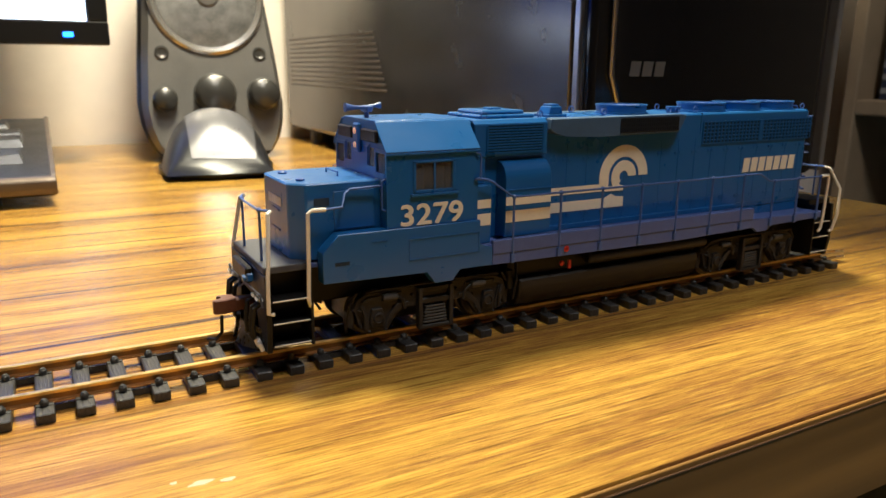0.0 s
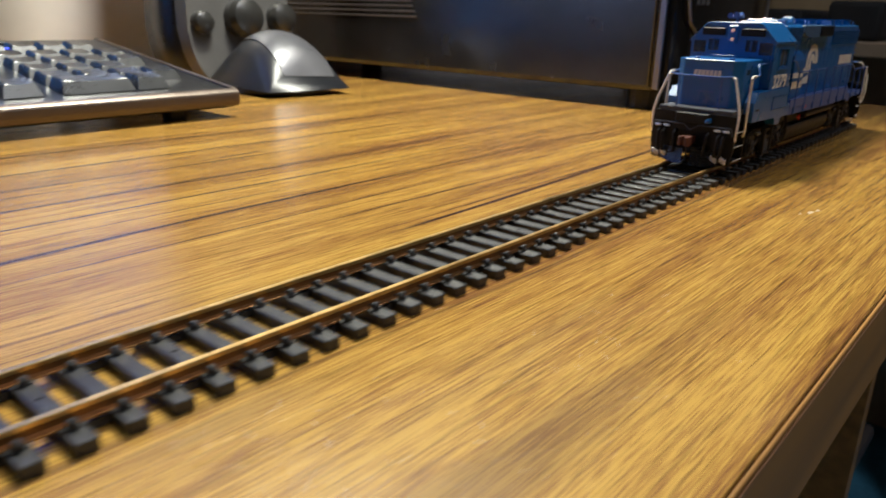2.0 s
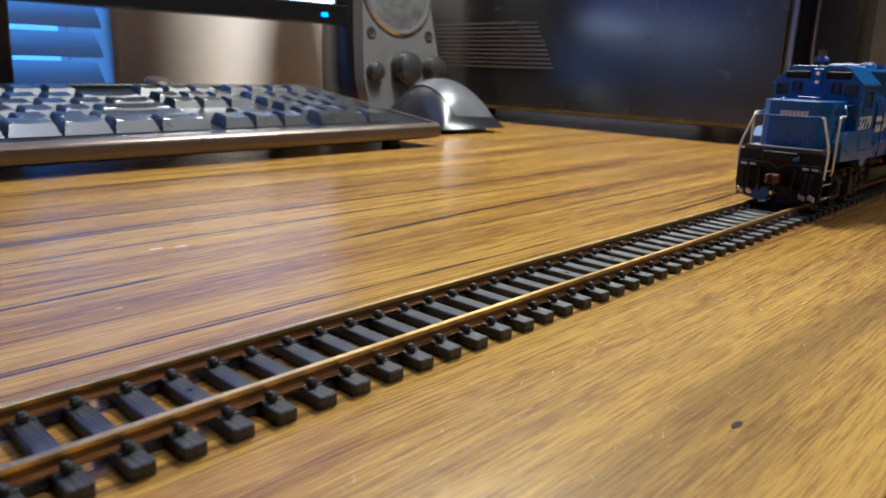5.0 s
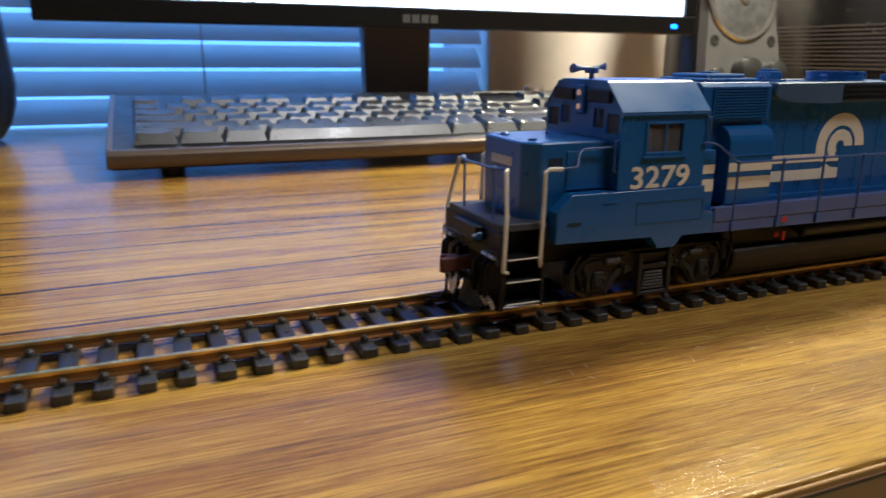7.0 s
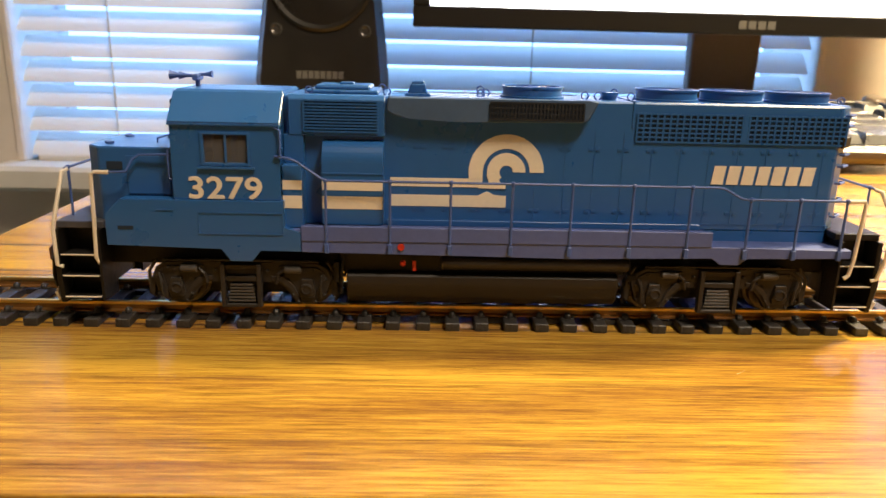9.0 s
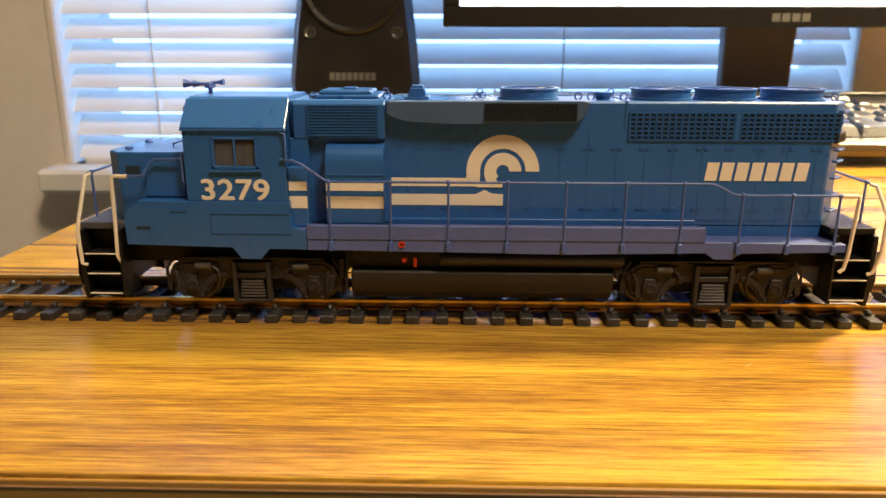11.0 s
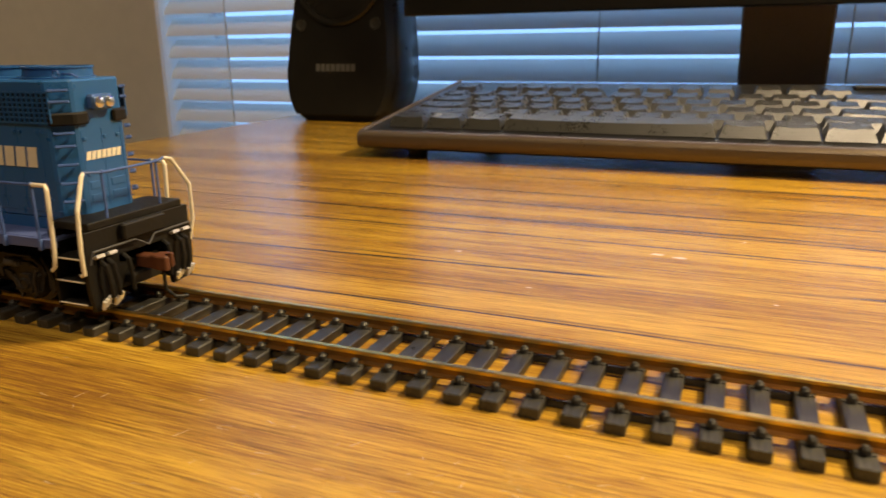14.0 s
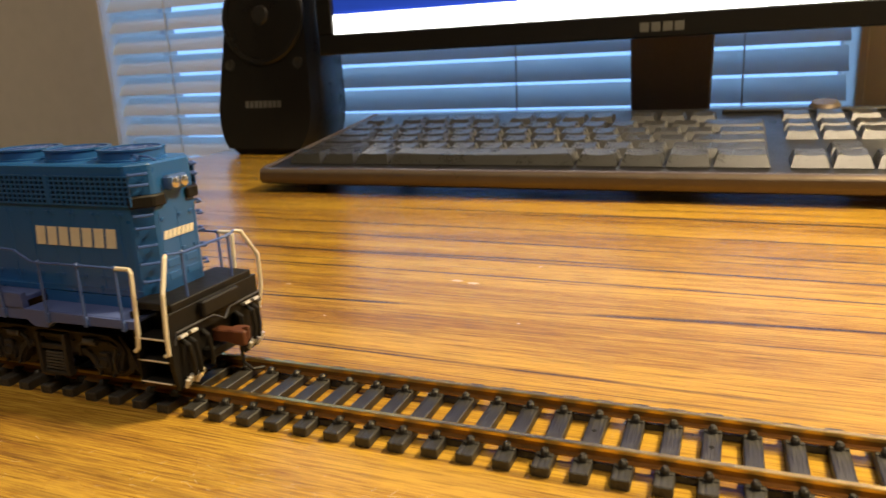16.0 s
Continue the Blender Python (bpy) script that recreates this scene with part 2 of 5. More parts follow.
CEIL = plain("ceiling_paint", (0.7, 0.67, 0.6), 0.9, grain=0.04, scale=40)
CARPET = plain("teal_carpet", (0.055, 0.170, 0.260), 0.95, grain=0.3, scale=160, bump=0.8)
TRIM = plain("white_window_trim", (0.72, 0.70, 0.66), 0.5, grain=0.04, scale=60)
SKY = glow("dusk_sky_backdrop", (0.30, 0.58, 1.0), 1.35)
SHELFWOOD = plain("shelf_tan_board", (0.33, 0.25, 0.16), 0.6, grain=0.15, scale=40)
BOXW = plain("box_white_card", (0.36, 0.36, 0.37), 0.6, grain=0.06, scale=60)
BOXB = plain("box_dark_blue_card", (0.022, 0.032, 0.075), 0.6, grain=0.06, scale=60)
DARKTHING = plain("black_fabric", (0.012, 0.012, 0.013), 0.8, grain=0.2, scale=80)
REDTHING = plain("red_plastic", (0.35, 0.03, 0.02), 0.5, grain=0.1, scale=60)
BINGREY = plain("grey_brown_bin_plastic", (0.055, 0.045, 0.042), 0.5, grain=0.12, scale=90)


def slat_material():
    m, n, l, p = nodes_of("blind_slat_white")
    p.inputs["Base Color"].default_value = (0.88, 0.86, 0.82, 1)
    p.inputs["Roughness"].default_value = 0.5
    tr = n.new("ShaderNodeBsdfTranslucent")
    tr.inputs["Color"].default_value = (0.62, 0.78, 0.92, 1)
    mx = n.new("ShaderNodeMixShader")
    mx.inputs["Fac"].default_value = 0.10
    l.new(p.outputs[0], mx.inputs[1])
    l.new(tr.outputs[0], mx.inputs[2])
    l.new(mx.outputs[0], n["Material Output"].inputs["Surface"])
    return m


SLAT = slat_material()


# ---- mesh helpers (millimetres) ----
def part(name, bm, material, parent=None, label="", at=None, smooth=0.35):
    """Links a bmesh as one mesh object, under a thing or a part."""
    bmesh.ops.recalc_face_normals(bm, faces=bm.faces)
    bmesh.ops.scale(bm, vec=(MM, MM, MM), verts=bm.verts)
    me = bpy.data.meshes.new(name)
    bm.to_mesh(me)
    bm.free()
    me.materials.append(material)
    if smooth:
        me.shade_smooth()
        me.set_sharp_from_angle(angle=smooth)
    ob = new(name, me)
    if at:
        ob.location = [v * MM for v in at]
    if parent:
        ob.parent = parent
    if label:
        tagged(ob, label=label)
    return ob


def thing(name, x, y, z, label, category, group="", kind="", rz=0):
    e = new(name)
    e.empty_display_size = 0.01
    e.matrix_world = pose(x * MM, y * MM, z * MM, 0, 0, rz)
    return tagged(e, label, category, group, kind)


def again(name, src, parent, at=(0, 0, 0), rz=0.0):
    """Another piece on the same mesh."""
    ob = new(name, src.data)
    ob.parent = parent
    ob.location = [v * MM for v in at]
    ob.rotation_euler = (0, 0, radians(rz))
    return ob


def box(bm, x0, x1, y0, y1, z0, z1, bev=0.0, seg=1):
    vs = [bm.verts.new((x, y, z)) for x in (x0, x1) for y in (y0, y1) for z in (z0, z1)]
    fs = [bm.faces.new([vs[i] for i in f]) for f in ((0, 1, 3, 2), (4, 6, 7, 5), (0, 4, 5, 1), (2, 3, 7, 6), (0, 2, 6, 4), (1, 5, 7, 3))]
    if bev:
        es = {e for f in fs for e in f.edges}
        bmesh.ops.bevel(bm, geom=list(es), offset=bev, segments=seg, affect="EDGES", profile=0.5)
    return bm


def boxes(*specs, bev=0.0):
    bm = bmesh.new()
    for s in specs:
        box(bm, *s, bev=bev)
    return bm


def prism(bm, pts, axis, a, b, bev=0.0):
    """A flat outline (two coordinates a point) pushed along an axis from a to b."""
    def put(u, v, w):
        return {"x": (w, u, v), "y": (u, w, v), "z": (u, v, w)}[axis]
    lo = [bm.verts.new(put(u, v, a)) for u, v in pts]
    hi = [bm.verts.new(put(u, v, b)) for u, v in pts]
    k = len(pts)
    fs = [bm.faces.new(lo), bm.faces.new(hi[::-1])]
    fs += [bm.faces.new((lo[i], hi[i], hi[(i + 1) % k], lo[(i + 1) % k])) for i in range(k)]
    if bev:
        bmesh.ops.bevel(bm, geom=list({e for f in fs for e in f.edges}), offset=bev, segments=1, affect="EDGES")
    return bm


def ring(bm, c, u, v, r, seg, r2=None):
    return [bm.verts.new(c + u * (r * math.cos(2 * math.pi * i / seg)) + v * ((r2 or r) * math.sin(2 * math.pi * i / seg))) for i in range(seg)]


def skin(bm, loops, cap=True):
    for a, b in zip(loops, loops[1:]):
        k = len(a)
        for i in range(k):
            bm.faces.new((a[i], a[(i + 1) % k], b[(i + 1) % k], b[i]))
    if cap:
        bm.faces.new(loops[0][::-1])
        bm.faces.new(loops[-1])
    return bm


def tube(bm, pts, r, seg=8):
    """A round wire through the points."""
    pts = [Vector(p) for p in pts]
    loops, up = [], None
    for i, p in enumerate(pts):
        d = (pts[min(i + 1, len(pts) - 1)] - pts[max(i - 1, 0)]).normalized()
        u = d.cross(Vector((0.13, 0.2, 1)) if abs(d.z) < 0.9 else Vector((1, 0.2, 0))).normalized() if up is None else (up - d * up.dot(d)).normalized()
        up = u
        loops.append(ring(bm, p, u, d.cross(u), r, seg))
    return skin(bm, loops)


def lathe(bm, profile, c, axis, seg=24):
    """Turned shape: (radius, distance) pairs along an axis from c."""
    axis = Vector(axis).normalized()
    u = axis.orthogonal().normalized()
    v = axis.cross(u)
    return skin(bm, [ring(bm, Vector(c) + axis * d, u, v, max(r, 0.001), seg) for r, d in profile])


def cyl(bm, c, axis, r, length, seg=20, bev=0.0):
    prof = [(r - bev, 0), (r, bev), (r, length - bev), (r - bev, length)] if bev else [(r, 0), (r, length)]
    return lathe(bm, prof, c, axis, seg)


# ---- structure ----
def build_room():
    floor = tagged(part("floor", boxes((-1800, 2300, -2300, 560, -760, -740)), CARPET), "dark teal carpet floor below the desk", "floor", kind="structure")
    bm = bmesh.new()
    # back wall with the window opening
    for spec in ((-1800, -575, 555, 675, -740, 1700), (215, 2300, 555, 675, -740, 1700), (-575, 215, 555, 675, -740, -52), (-575, 215, 555, 675, 900, 1700)):
        box(bm, *spec)
    tagged(part("wall_north", bm, WALL), "cream painted wall with a window behind the desk", "wall", kind="structure")
    tagged(part("wall_west", boxes((-1900, -1800, -2300, 675, -740, 1700)), WALLB), "taupe side wall", "wall", kind="structure")
    tagged(part("wall_east", boxes((2300, 2400, -2300, 675, -740, 1700)), WALLB), "taupe far side wall", "wall", kind="structure")
    tagged(part("wall_south", boxes((-1900, 2400, -2400, -2300, -740, 1700)), WALLB), "taupe wall across the room", "wall", kind="structure")
    tagged(part("ceiling", boxes((-1900, 2400, -2400, 675, 1700, 1750)), CEIL), "plain off-white ceiling", "ceiling", kind="structure")
    tagged(part("backdrop", boxes((-900, 520, 900, 905, -400, 1300)), SKY), "pale blue dusk sky outside the window", "sky", kind="structure")
    # window: casing, sill and the blind's slats
    win = thing("window_1", -180, 555, -52, "white trimmed window with closed horizontal blinds at dusk", "window", kind="structure")
    part("window_frame", boxes((-402, -395, -4, 0, 0, 952), (395, 402, -4, 0, 0, 952), (-395, 395, -4, 0, 945, 952), bev=1), WALL, win)
    part("window_sill", boxes((-414, 470, -42, 30, -24, 0), bev=4), TRIM, win, "white painted window sill")
    part("window_pane", boxes((-395, 395, 95, 99, 0, 945)), GLASSWIN, win).visible_shadow = False
    blind = thing("window_blind", -180, 566, -50, "white horizontal slat blind, lit blue from outside", "blind")
    bm = bmesh.new()
    a = radians(50)
    w, th = 27.0, 1.6
    c, s = math.cos(a), math.sin(a)
    prof = [(w * (i / 6 - 0.5), th * (1 - (i / 3 - 1) ** 2)) for i in range(7)]
    edge = [[bm.verts.new((x, u * c - v * s, u * s + v * c)) for u, v in prof] for x in (-390, 390)]
    for i in range(6):
        bm.faces.new((edge[0][i], edge[1][i], edge[1][i + 1], edge[0][i + 1]))
    first = part("slat", bm, SLAT, blind, at=(0, 0, 14))
    for i in range(1, 39):
        again("slat", first, blind, (0, 0, 14 + i * 24.0))
    part("bottom_rail", boxes((-385, 385, -10, 10, -6, 4), bev=1.5), TRIM, blind)
    bm = bmesh.new()
    for x in (-300, -95, 110, 310):
        tube(bm, [(x, -13, -4), (x, -13, 940)], 0.8, 6)
    part("ladder_cord", bm, TRIM, blind)


def build_desk():
    desk = thing("desk", 0, 0, 0, "wood-grain laminate desk with a dark edge and glossy worn top", "desk")
    part("desktop", box(bmesh.new(), -325, 682, -83.2, 548, -24, 0, 0.5, 2), WOOD, desk)
    bm = bmesh.new()
    box(bm, -325, 682, -84, -83.3, -25, -0.7, 0.2)
    part("edge_band", bm, EDGE, desk, "dark brown front edge band")
    # thin strip added to draw the lit front edge
    part("edge_lip", box(bmesh.new(), -325, 682, -84.35, -84.05, -2.1, -1.7, 0.1), EDGELIT, desk, "thin pale strip painted as light along the edge")
    for x in (-310, 640):
        part("side_panel", boxes((x, x + 20, -40, 530, -740, -24.2)), EDGE, desk)
    part("modesty_panel", boxes((-289, 639, 500, 515, -500, -24.2)), EDGE, desk)
    # small scars in the laminate
    rng = random.Random(4)
    for x, y, l, w in ((57.4, -61.7, 3.8, 1.2), (115.7, -75.2, 3.0, 1.0)):
        bm = bmesh.new()
        pts = [(l / 2 * math.cos(k) * rng.uniform(0.7, 1.1), w / 2 * math.sin(k) * rng.uniform(0.7, 1.1)) for k in np.linspace(0, 2 * math.pi, 11)[:-1]]
        prism(bm, pts, "z", 0, 0.12)
        part("chip", bm, CHIP, desk, "dark chipped spot in the laminate", at=(x, y, 0.0))
    for x, y, l, w in ((38.0, 95.0, 5.0, 2.6), (44.5, 93.5, 4.2, 2.2), (-20, 78, 2.5, 1.2), (70, 60, 1.6, 0.9), (62, 118, 1.4, 0.9), (10, 52, 1.5, 0.8), (315, -50.5, 4.6, 1.8), (319.5, -51.5, 3.0, 1.4), (311, -48.5, 1.6, 1.0)):
        bm = bmesh.new()
        pts = [(l / 2 * math.cos(k) * rng.uniform(0.5, 1.15), w / 2 * math.sin(k) * rng.uniform(0.5, 1.15)) for k in np.linspace(0, 2 * math.pi, 13)[:-1]]
        prism(bm, pts, "z", 0, 0.05)
        part("scuff", bm, SCUFF, desk, "pale scuff mark", at=(x, y, 0.0), smooth=0)
    bm = bmesh.new()
    for _ in range(190):
        x, y = rng.gauss(70, 60), rng.gauss(-45, 14)
        a, l = rng.gauss(0.5, 0.9), rng.uniform(0.6, 3.2)
        dx, dy, w = math.cos(a) * l, math.sin(a) * l, rng.uniform(0.04, 0.10)
        q = [(x - dy * w / l, y + dx * w / l), (x + dy * w / l, y - dx * w / l), (x + dx, y + dy)]
        prism(bm, q, "z", 0, 0.03)
    tagged(part("scratch", bm, SCUFF, desk, "fine pale scratches", smooth=0), kind="stuff")


def build_track():
    P = 7.301
    x0, x1 = -318.0, 548.0
    track = thing("model_track", 0, 0, 0, "straight model railway track, black plastic ties and brassy rails", "track")
    for y in (-8.75, 8.75):
        for nm, mat, prof in (
            ("rail", RAILWEB, [(-1.35, 2.2), (1.35, 2.2), (1.35, 2.5), (0.4, 2.75), (0.4, 3.9), (-0.4, 3.9), (-0.4, 2.75), (-1.35, 2.5)]),
            ("rail_head", RAIL, [(-0.62, 3.9), (0.62, 3.9), (0.62, 4.55), (0.5, 4.72), (-0.5, 4.72), (-0.62, 4.55)]),
        ):
            part(nm, prism(bmesh.new(), [(y + u, v) for u, v in prof], "x", x0, x1), mat, track, smooth=0.3)
        bm = bmesh.new()
        for sgn in (-1, 1):
            box(bm, x1 - 8, x1 + 5, y + sgn * 0.75 - 0.3, y + sgn * 0.75 + 0.3, 2.5, 4.0, 0.1)
        box(bm, x1 - 8, x1 + 5, y - 1.6, y + 1.6, 1.9, 2.25, 0.1)
        part("rail_joiner", bm, SILVER, track, "shiny metal rail joiner")
    def tie(web):
        bm = bmesh.new()
        box(bm, -1.75, 1.75, -15, 15, 0, 2.15, 0.22)
        for y in (-8.75, 8.75):
            box(bm, -1.7, 1.7, y - 2.3, y + 2.3, 2.1, 2.42, 0.1)
            for d in (-1.95, 1.95):
                lathe(bm, [(0.85, 0), (0.85, 0.8), (0.5, 1.3)], (0, y + d, 2.35), (0, 0, 1), 8)
                box(bm, -0.45, 0.45, y + d * 0.35 - 0.5, y + d * 0.35 + 0.5, 2.35, 3.05)
        box(bm, 1.6, P - 1.6, web * 8.75 - 0.9, web * 8.75 + 0.9, 0.2, 1.5)
        return part("tie", bm, TIE, track)
    rng = random.Random(9)
    kinds = [tie(-1), tie(1)]
    kinds[1].location = (P * MM, 0, 0)
    for k in range(-43, 75):
        if k not in (0, 1):
            again("tie", kinds[k % 2], track, (k * P, rng.uniform(-0.12, 0.12), 0), rng.uniform(-0.7, 0.7))
    # thin black disc on the tie top, painted as a shaded hole
    bm = cyl(bmesh.new(), (0, 0, 0), (0, 0, 1), 0.5, 0.08, 12)
    h = part("nail_hole", bm, HOLE, track, at=(0, 1.0, 2.12))
    for k in (14, 17, 31, 48, -14, -30):
        again("nail_hole", h, track, (k * P, 1.0, 2.12))


# ---- the model locomotive; x from its front steps, it drives towards -x ----
def text_mesh(name, words, size, depth, material, parent, m, bold=0.012, label=""):
    cu = bpy.data.curves.new(name, "FONT")
    cu.body, cu.size, cu.extrude, cu.offset, cu.align_x, cu.space_character = words, size * MM, depth * MM, bold * size * MM, "LEFT", 1.02
    tmp = bpy.data.objects.new(name, cu)
    scene.collection.objects.link(tmp)
    me = bpy.data.meshes.new_from_object(tmp.evaluated_get(bpy.context.evaluated_depsgraph_get()))
    bpy.data.objects.remove(tmp)
    bpy.data.curves.remove(cu)
    me.materials.clear()
    me.materials.append(material)
    ob = new(name, me)
    ob.parent = parent
    ob.matrix_basis = m
    if label:
        tagged(ob, label=label)
    return ob


def side_pose(x, y, z, sign, sx=1.0):
    """Decal pose on a side: sign -1 is the side that faces -y."""
    m = pose(x * MM, y * MM, z * MM, 90, 0, 0 if sign < 0 else 180)
    return m @ Matrix.Diagonal((sx, 1, 1, 1))


def letter_bars(parent, x, y, z, w, h, count, sign, name="lettering_bar", slant=0.12, material=None, rot=None):
    """A brand name as plain slanted blocks."""
    step = w / count
    for i in range(count):
        bm = bmesh.new()
        x0, x1 = i * step, i * step + step * 0.80
        prism(bm, [(x0, 0), (x1, 0), (x1 + slant * h, h), (x0 + slant * h, h)], "y", -0.06, 0.06)
        ob = part(name, bm, material or WHITE, parent, smooth=0)
        ob.matrix_basis = (rot or pose(x * MM, y * MM, z * MM, 0, 0, 0 if sign < 0 else 180))


def grille(name, parent, x0, x1, y, z0, z1, nx, nz, sign, split=(), bars=None):
    """Dark panel, its colour standing in for shaded depth, with a proud grid of bars."""
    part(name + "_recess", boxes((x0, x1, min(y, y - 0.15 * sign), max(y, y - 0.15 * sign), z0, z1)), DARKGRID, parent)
    bm = bmesh.new()
    ya, yb = sorted((y, y + 0.28 * sign))
    for i in range(nx + 1):
        x = x0 + (x1 - x0) * i / nx
        box(bm, x - 0.2, x + 0.2, ya, yb, z0, z1)
    for i in range(nz + 1):
        z = z0 + (z1 - z0) * i / nz
        box(bm, x0, x1, ya, yb + 0.04 * sign if sign > 0 else yb, z - 0.18, z + 0.18)
    for x in split:
        box(bm, x - 0.5, x + 0.5, ya - 0.05, yb + 0.05, z0, z1)
    part(name, bm, bars or BLUE, parent)


def fan(loco, x, z, r):
    bm = bmesh.new()
    lathe(bm, [(r + 0.5, 0), (r + 0.5, 0.5), (r, 0.6), (r, 2.3), (r + 0.25, 2.4), (r + 0.25, 2.8), (r - 0.7, 2.8), (r - 0.7, 1.6), (0.5, 1.55)], (x, 0, z), (0, 0, 1), 32)
    f = part("roof_fan", bm, BLUE, loco)
    part("fan_hub", lathe(bmesh.new(), [(1.6, 0), (1.6, 0.9), (1.2, 1.1)], (x, 0, z + 1.6), (0, 0, 1), 16), RAILBLUE, f)
    for i in range(8):
        a = math.pi * i / 4
        part("guard_spoke", tube(bmesh.new(), [(x + 1.2 * math.cos(a), 1.2 * math.sin(a), z + 2.5), (x + (r - 0.3) * math.cos(a), (r - 0.3) * math.sin(a), z + 2.5)], 0.16, 5), RAILBLUE, f)
    for rr in (r * 0.45, r * 0.72):
        part("guard_ring", tube(bmesh.new(), [(x + rr * math.cos(k), rr * math.sin(k), z + 2.5) for k in np.linspace(0, 2 * math.pi, 25)], 0.13, 5), RAILBLUE, f)


def truck(loco, xc):
    # the long core is added to stop light showing between the wheels
    tr = part("truck", boxes((xc - 20, xc + 20, -6.8, 6.8, 6.6, 15), (xc - 4, xc + 4, -9, 9, 12, 17), bev=0.5), BLACK, loco, "black truck with side frames and an added light-blocking core")
    wheels = []
    for s in (-1, 1):
        y0, y1 = sorted((s * 11.4, s * 13.4))
        yf = s * 13.4

        def plate(name, pts, out, parent=None, base=yf, bev=0.12):
            """A flat casting on the frame's face, standing out by so much."""
            return part(name, prism(bmesh.new(), [(xc + u, v) for u, v in pts], "y", *sorted((base - s * 0.2, base + s * out)), bev), TRUCK, parent or tr)

        half = [(4.2, 16.3), (8.4, 16.9), (13.0, 16.2), (18.0, 16.5), (20.6, 15.0), (21.6, 12.6), (20.4, 10.6), (20.2, 8.0), (18.0, 6.4), (12.6, 6.4), (11.4, 8.6), (10.4, 10.4), (8.4, 11.8), (4.2, 11.6)]
        pts = [(u, v) for u, v in half] + [(-u, v) for u, v in half[::-1]]
        fr = part("side_frame", prism(bmesh.new(), [(xc + u, v) for u, v in pts], "y", y0, y1, 0.25), TRUCK, tr)
        for d in (-1, 1):
            # raised webs of the casting round each axle
            plate("frame_rib", [(d * 9.0, 15.9), (d * 12.6, 15.2), (d * 17.8, 15.6), (d * 19.8, 14.3), (d * 17.4, 14.5), (d * 12.8, 14.2), (d * 9.0, 14.8)], 0.5)
            plate("frame_rib", [(d * 18.9, 13.6), (d * 20.6, 12.6), (d * 19.4, 10.6), (d * 19.3, 8.0), (d * 18.0, 7.2), (d * 17.6, 8.0), (d * 18.2, 10.6)], 0.5)
            plate("frame_rib", [(d * 12.9, 7.2), (d * 13.9, 7.2), (d * 12.4, 10.8), (d * 10.2, 13.0), (d * 7.0, 13.2), (d * 7.0, 12.2), (d * 9.4, 12.0), (d * 11.6, 10.0)], 0.5)
            plate("journal_box", [(d * 14.0, 8.0), (d * 17.2, 8.0), (d * 17.6, 9.4), (d * 17.0, 12.6), (d * 14.4, 12.6), (d * 13.7, 9.4)], 0.9)
            part("axle_cap", lathe(bmesh.new(), [(1.5, 0), (1.5, 0.4), (1.1, 0.6), (1.0, 0.3), (0.2, 0.3)], (xc + d * 15.5, s * 14.3, 10.2), (0, s, 0), 14), TRUCK, tr)
            # black discs paint the shaded casting holes; nothing is cut
            bm = bmesh.new()
            for u, v in ((15.2, 8.6), (9.6, 13.6), (18.6, 9.2), (11.0, 12.2)):
                lathe(bm, [(0.55, 0), (0.55, 0.12)], (xc + d * u, yf, v), (0, s, 0), 10)
            part("casting_hole", bm, HOLE, tr)
            part("brake_cylinder", cyl(bmesh.new(), (xc + d * 12.4 - 2.0, s * 14.2, 15.1), (1, 0, 0), 0.95, 4.0, 12, 0.2), TRUCKLIT, tr, "brake cylinder, paler grey painted in for light")
            part("brake_lever", tube(bmesh.new(), [(xc + d * 10.2, s * 14.1, 15.0), (xc + d * 8.8, s * 14.3, 14.0), (xc + d * 8.2, s * 14.0, 11.4)], 0.4, 6), TRUCK, tr)
            part("brake_hanger", tube(bmesh.new(), [(xc + d * 19.8, s * 14.0, 13.8), (xc + d * 19.0, s * 14.5, 11.6), (xc + d * 18.9, s * 14.2, 8.0)], 0.4, 6), TRUCK, tr)
            bm = bmesh.new()
            for u, v in ((6.2, 14.6), (11.4, 14.6), (14.0, 14.9), (17.4, 15.0), (19.8, 12.4), (19.9, 8.6), (12.2, 8.6), (13.4, 6.9), (17.6, 6.9)):
                lathe(bm, [(0.36, -0.1), (0.36, 0.35), (0.18, 0.5)], (xc + d * u, yf + s * 0.3, v), (0, s, 0), 6)
            part("frame_bolt", bm, TRUCK, tr)
            plate("brake_shoe", [(d * 21.2, 12.6), (d * 22.6, 12.0), (d * 22.8, 8.4), (d * 21.6, 7.6), (d * 21.0, 10.0)], 3.0, base=s * 9.6, bev=0.2)
            part("sand_pipe", tube(bmesh.new(), [(xc + d * 20.4, s * 12.8, 16.8), (xc + d * 22.2, s * 13.0, 14.0), (xc + d * 22.8, s * 11.6, 8.0), (xc + d * 22.0, s * 9.6, 6.2)], 0.4, 6), TRUCK, tr)
            part("frame_post", boxes((xc + d * 4.3 - 0.55, xc + d * 4.3 + 0.55, *sorted((yf - s * 0.2, yf + s * 1.7)), 5.6, 16.4), bev=0.15), TRUCK, tr)
        part("brake_pipe", tube(bmesh.new(), [(xc - 18.5, s * 14.0, 17.0), (xc - 8.0, s * 14.4, 17.3), (xc + 8.0, s * 14.4, 17.3), (xc + 18.5, s * 14.0, 17.0)], 0.3, 6), TRUCK, tr)
        part("spring_plank", boxes((xc - 3.8, xc + 3.8, *sorted((s * 12.0, s * 14.9)), 5.5, 6.5), (xc - 3.8, xc + 3.8, *sorted((s * 12.0, s * 14.4)), 15.0, 16.2), (xc - 3.8, xc + 3.8, *sorted((s * 12.0, s * 14.6)), 12.0, 13.4), bev=0.2), TRUCK, tr)
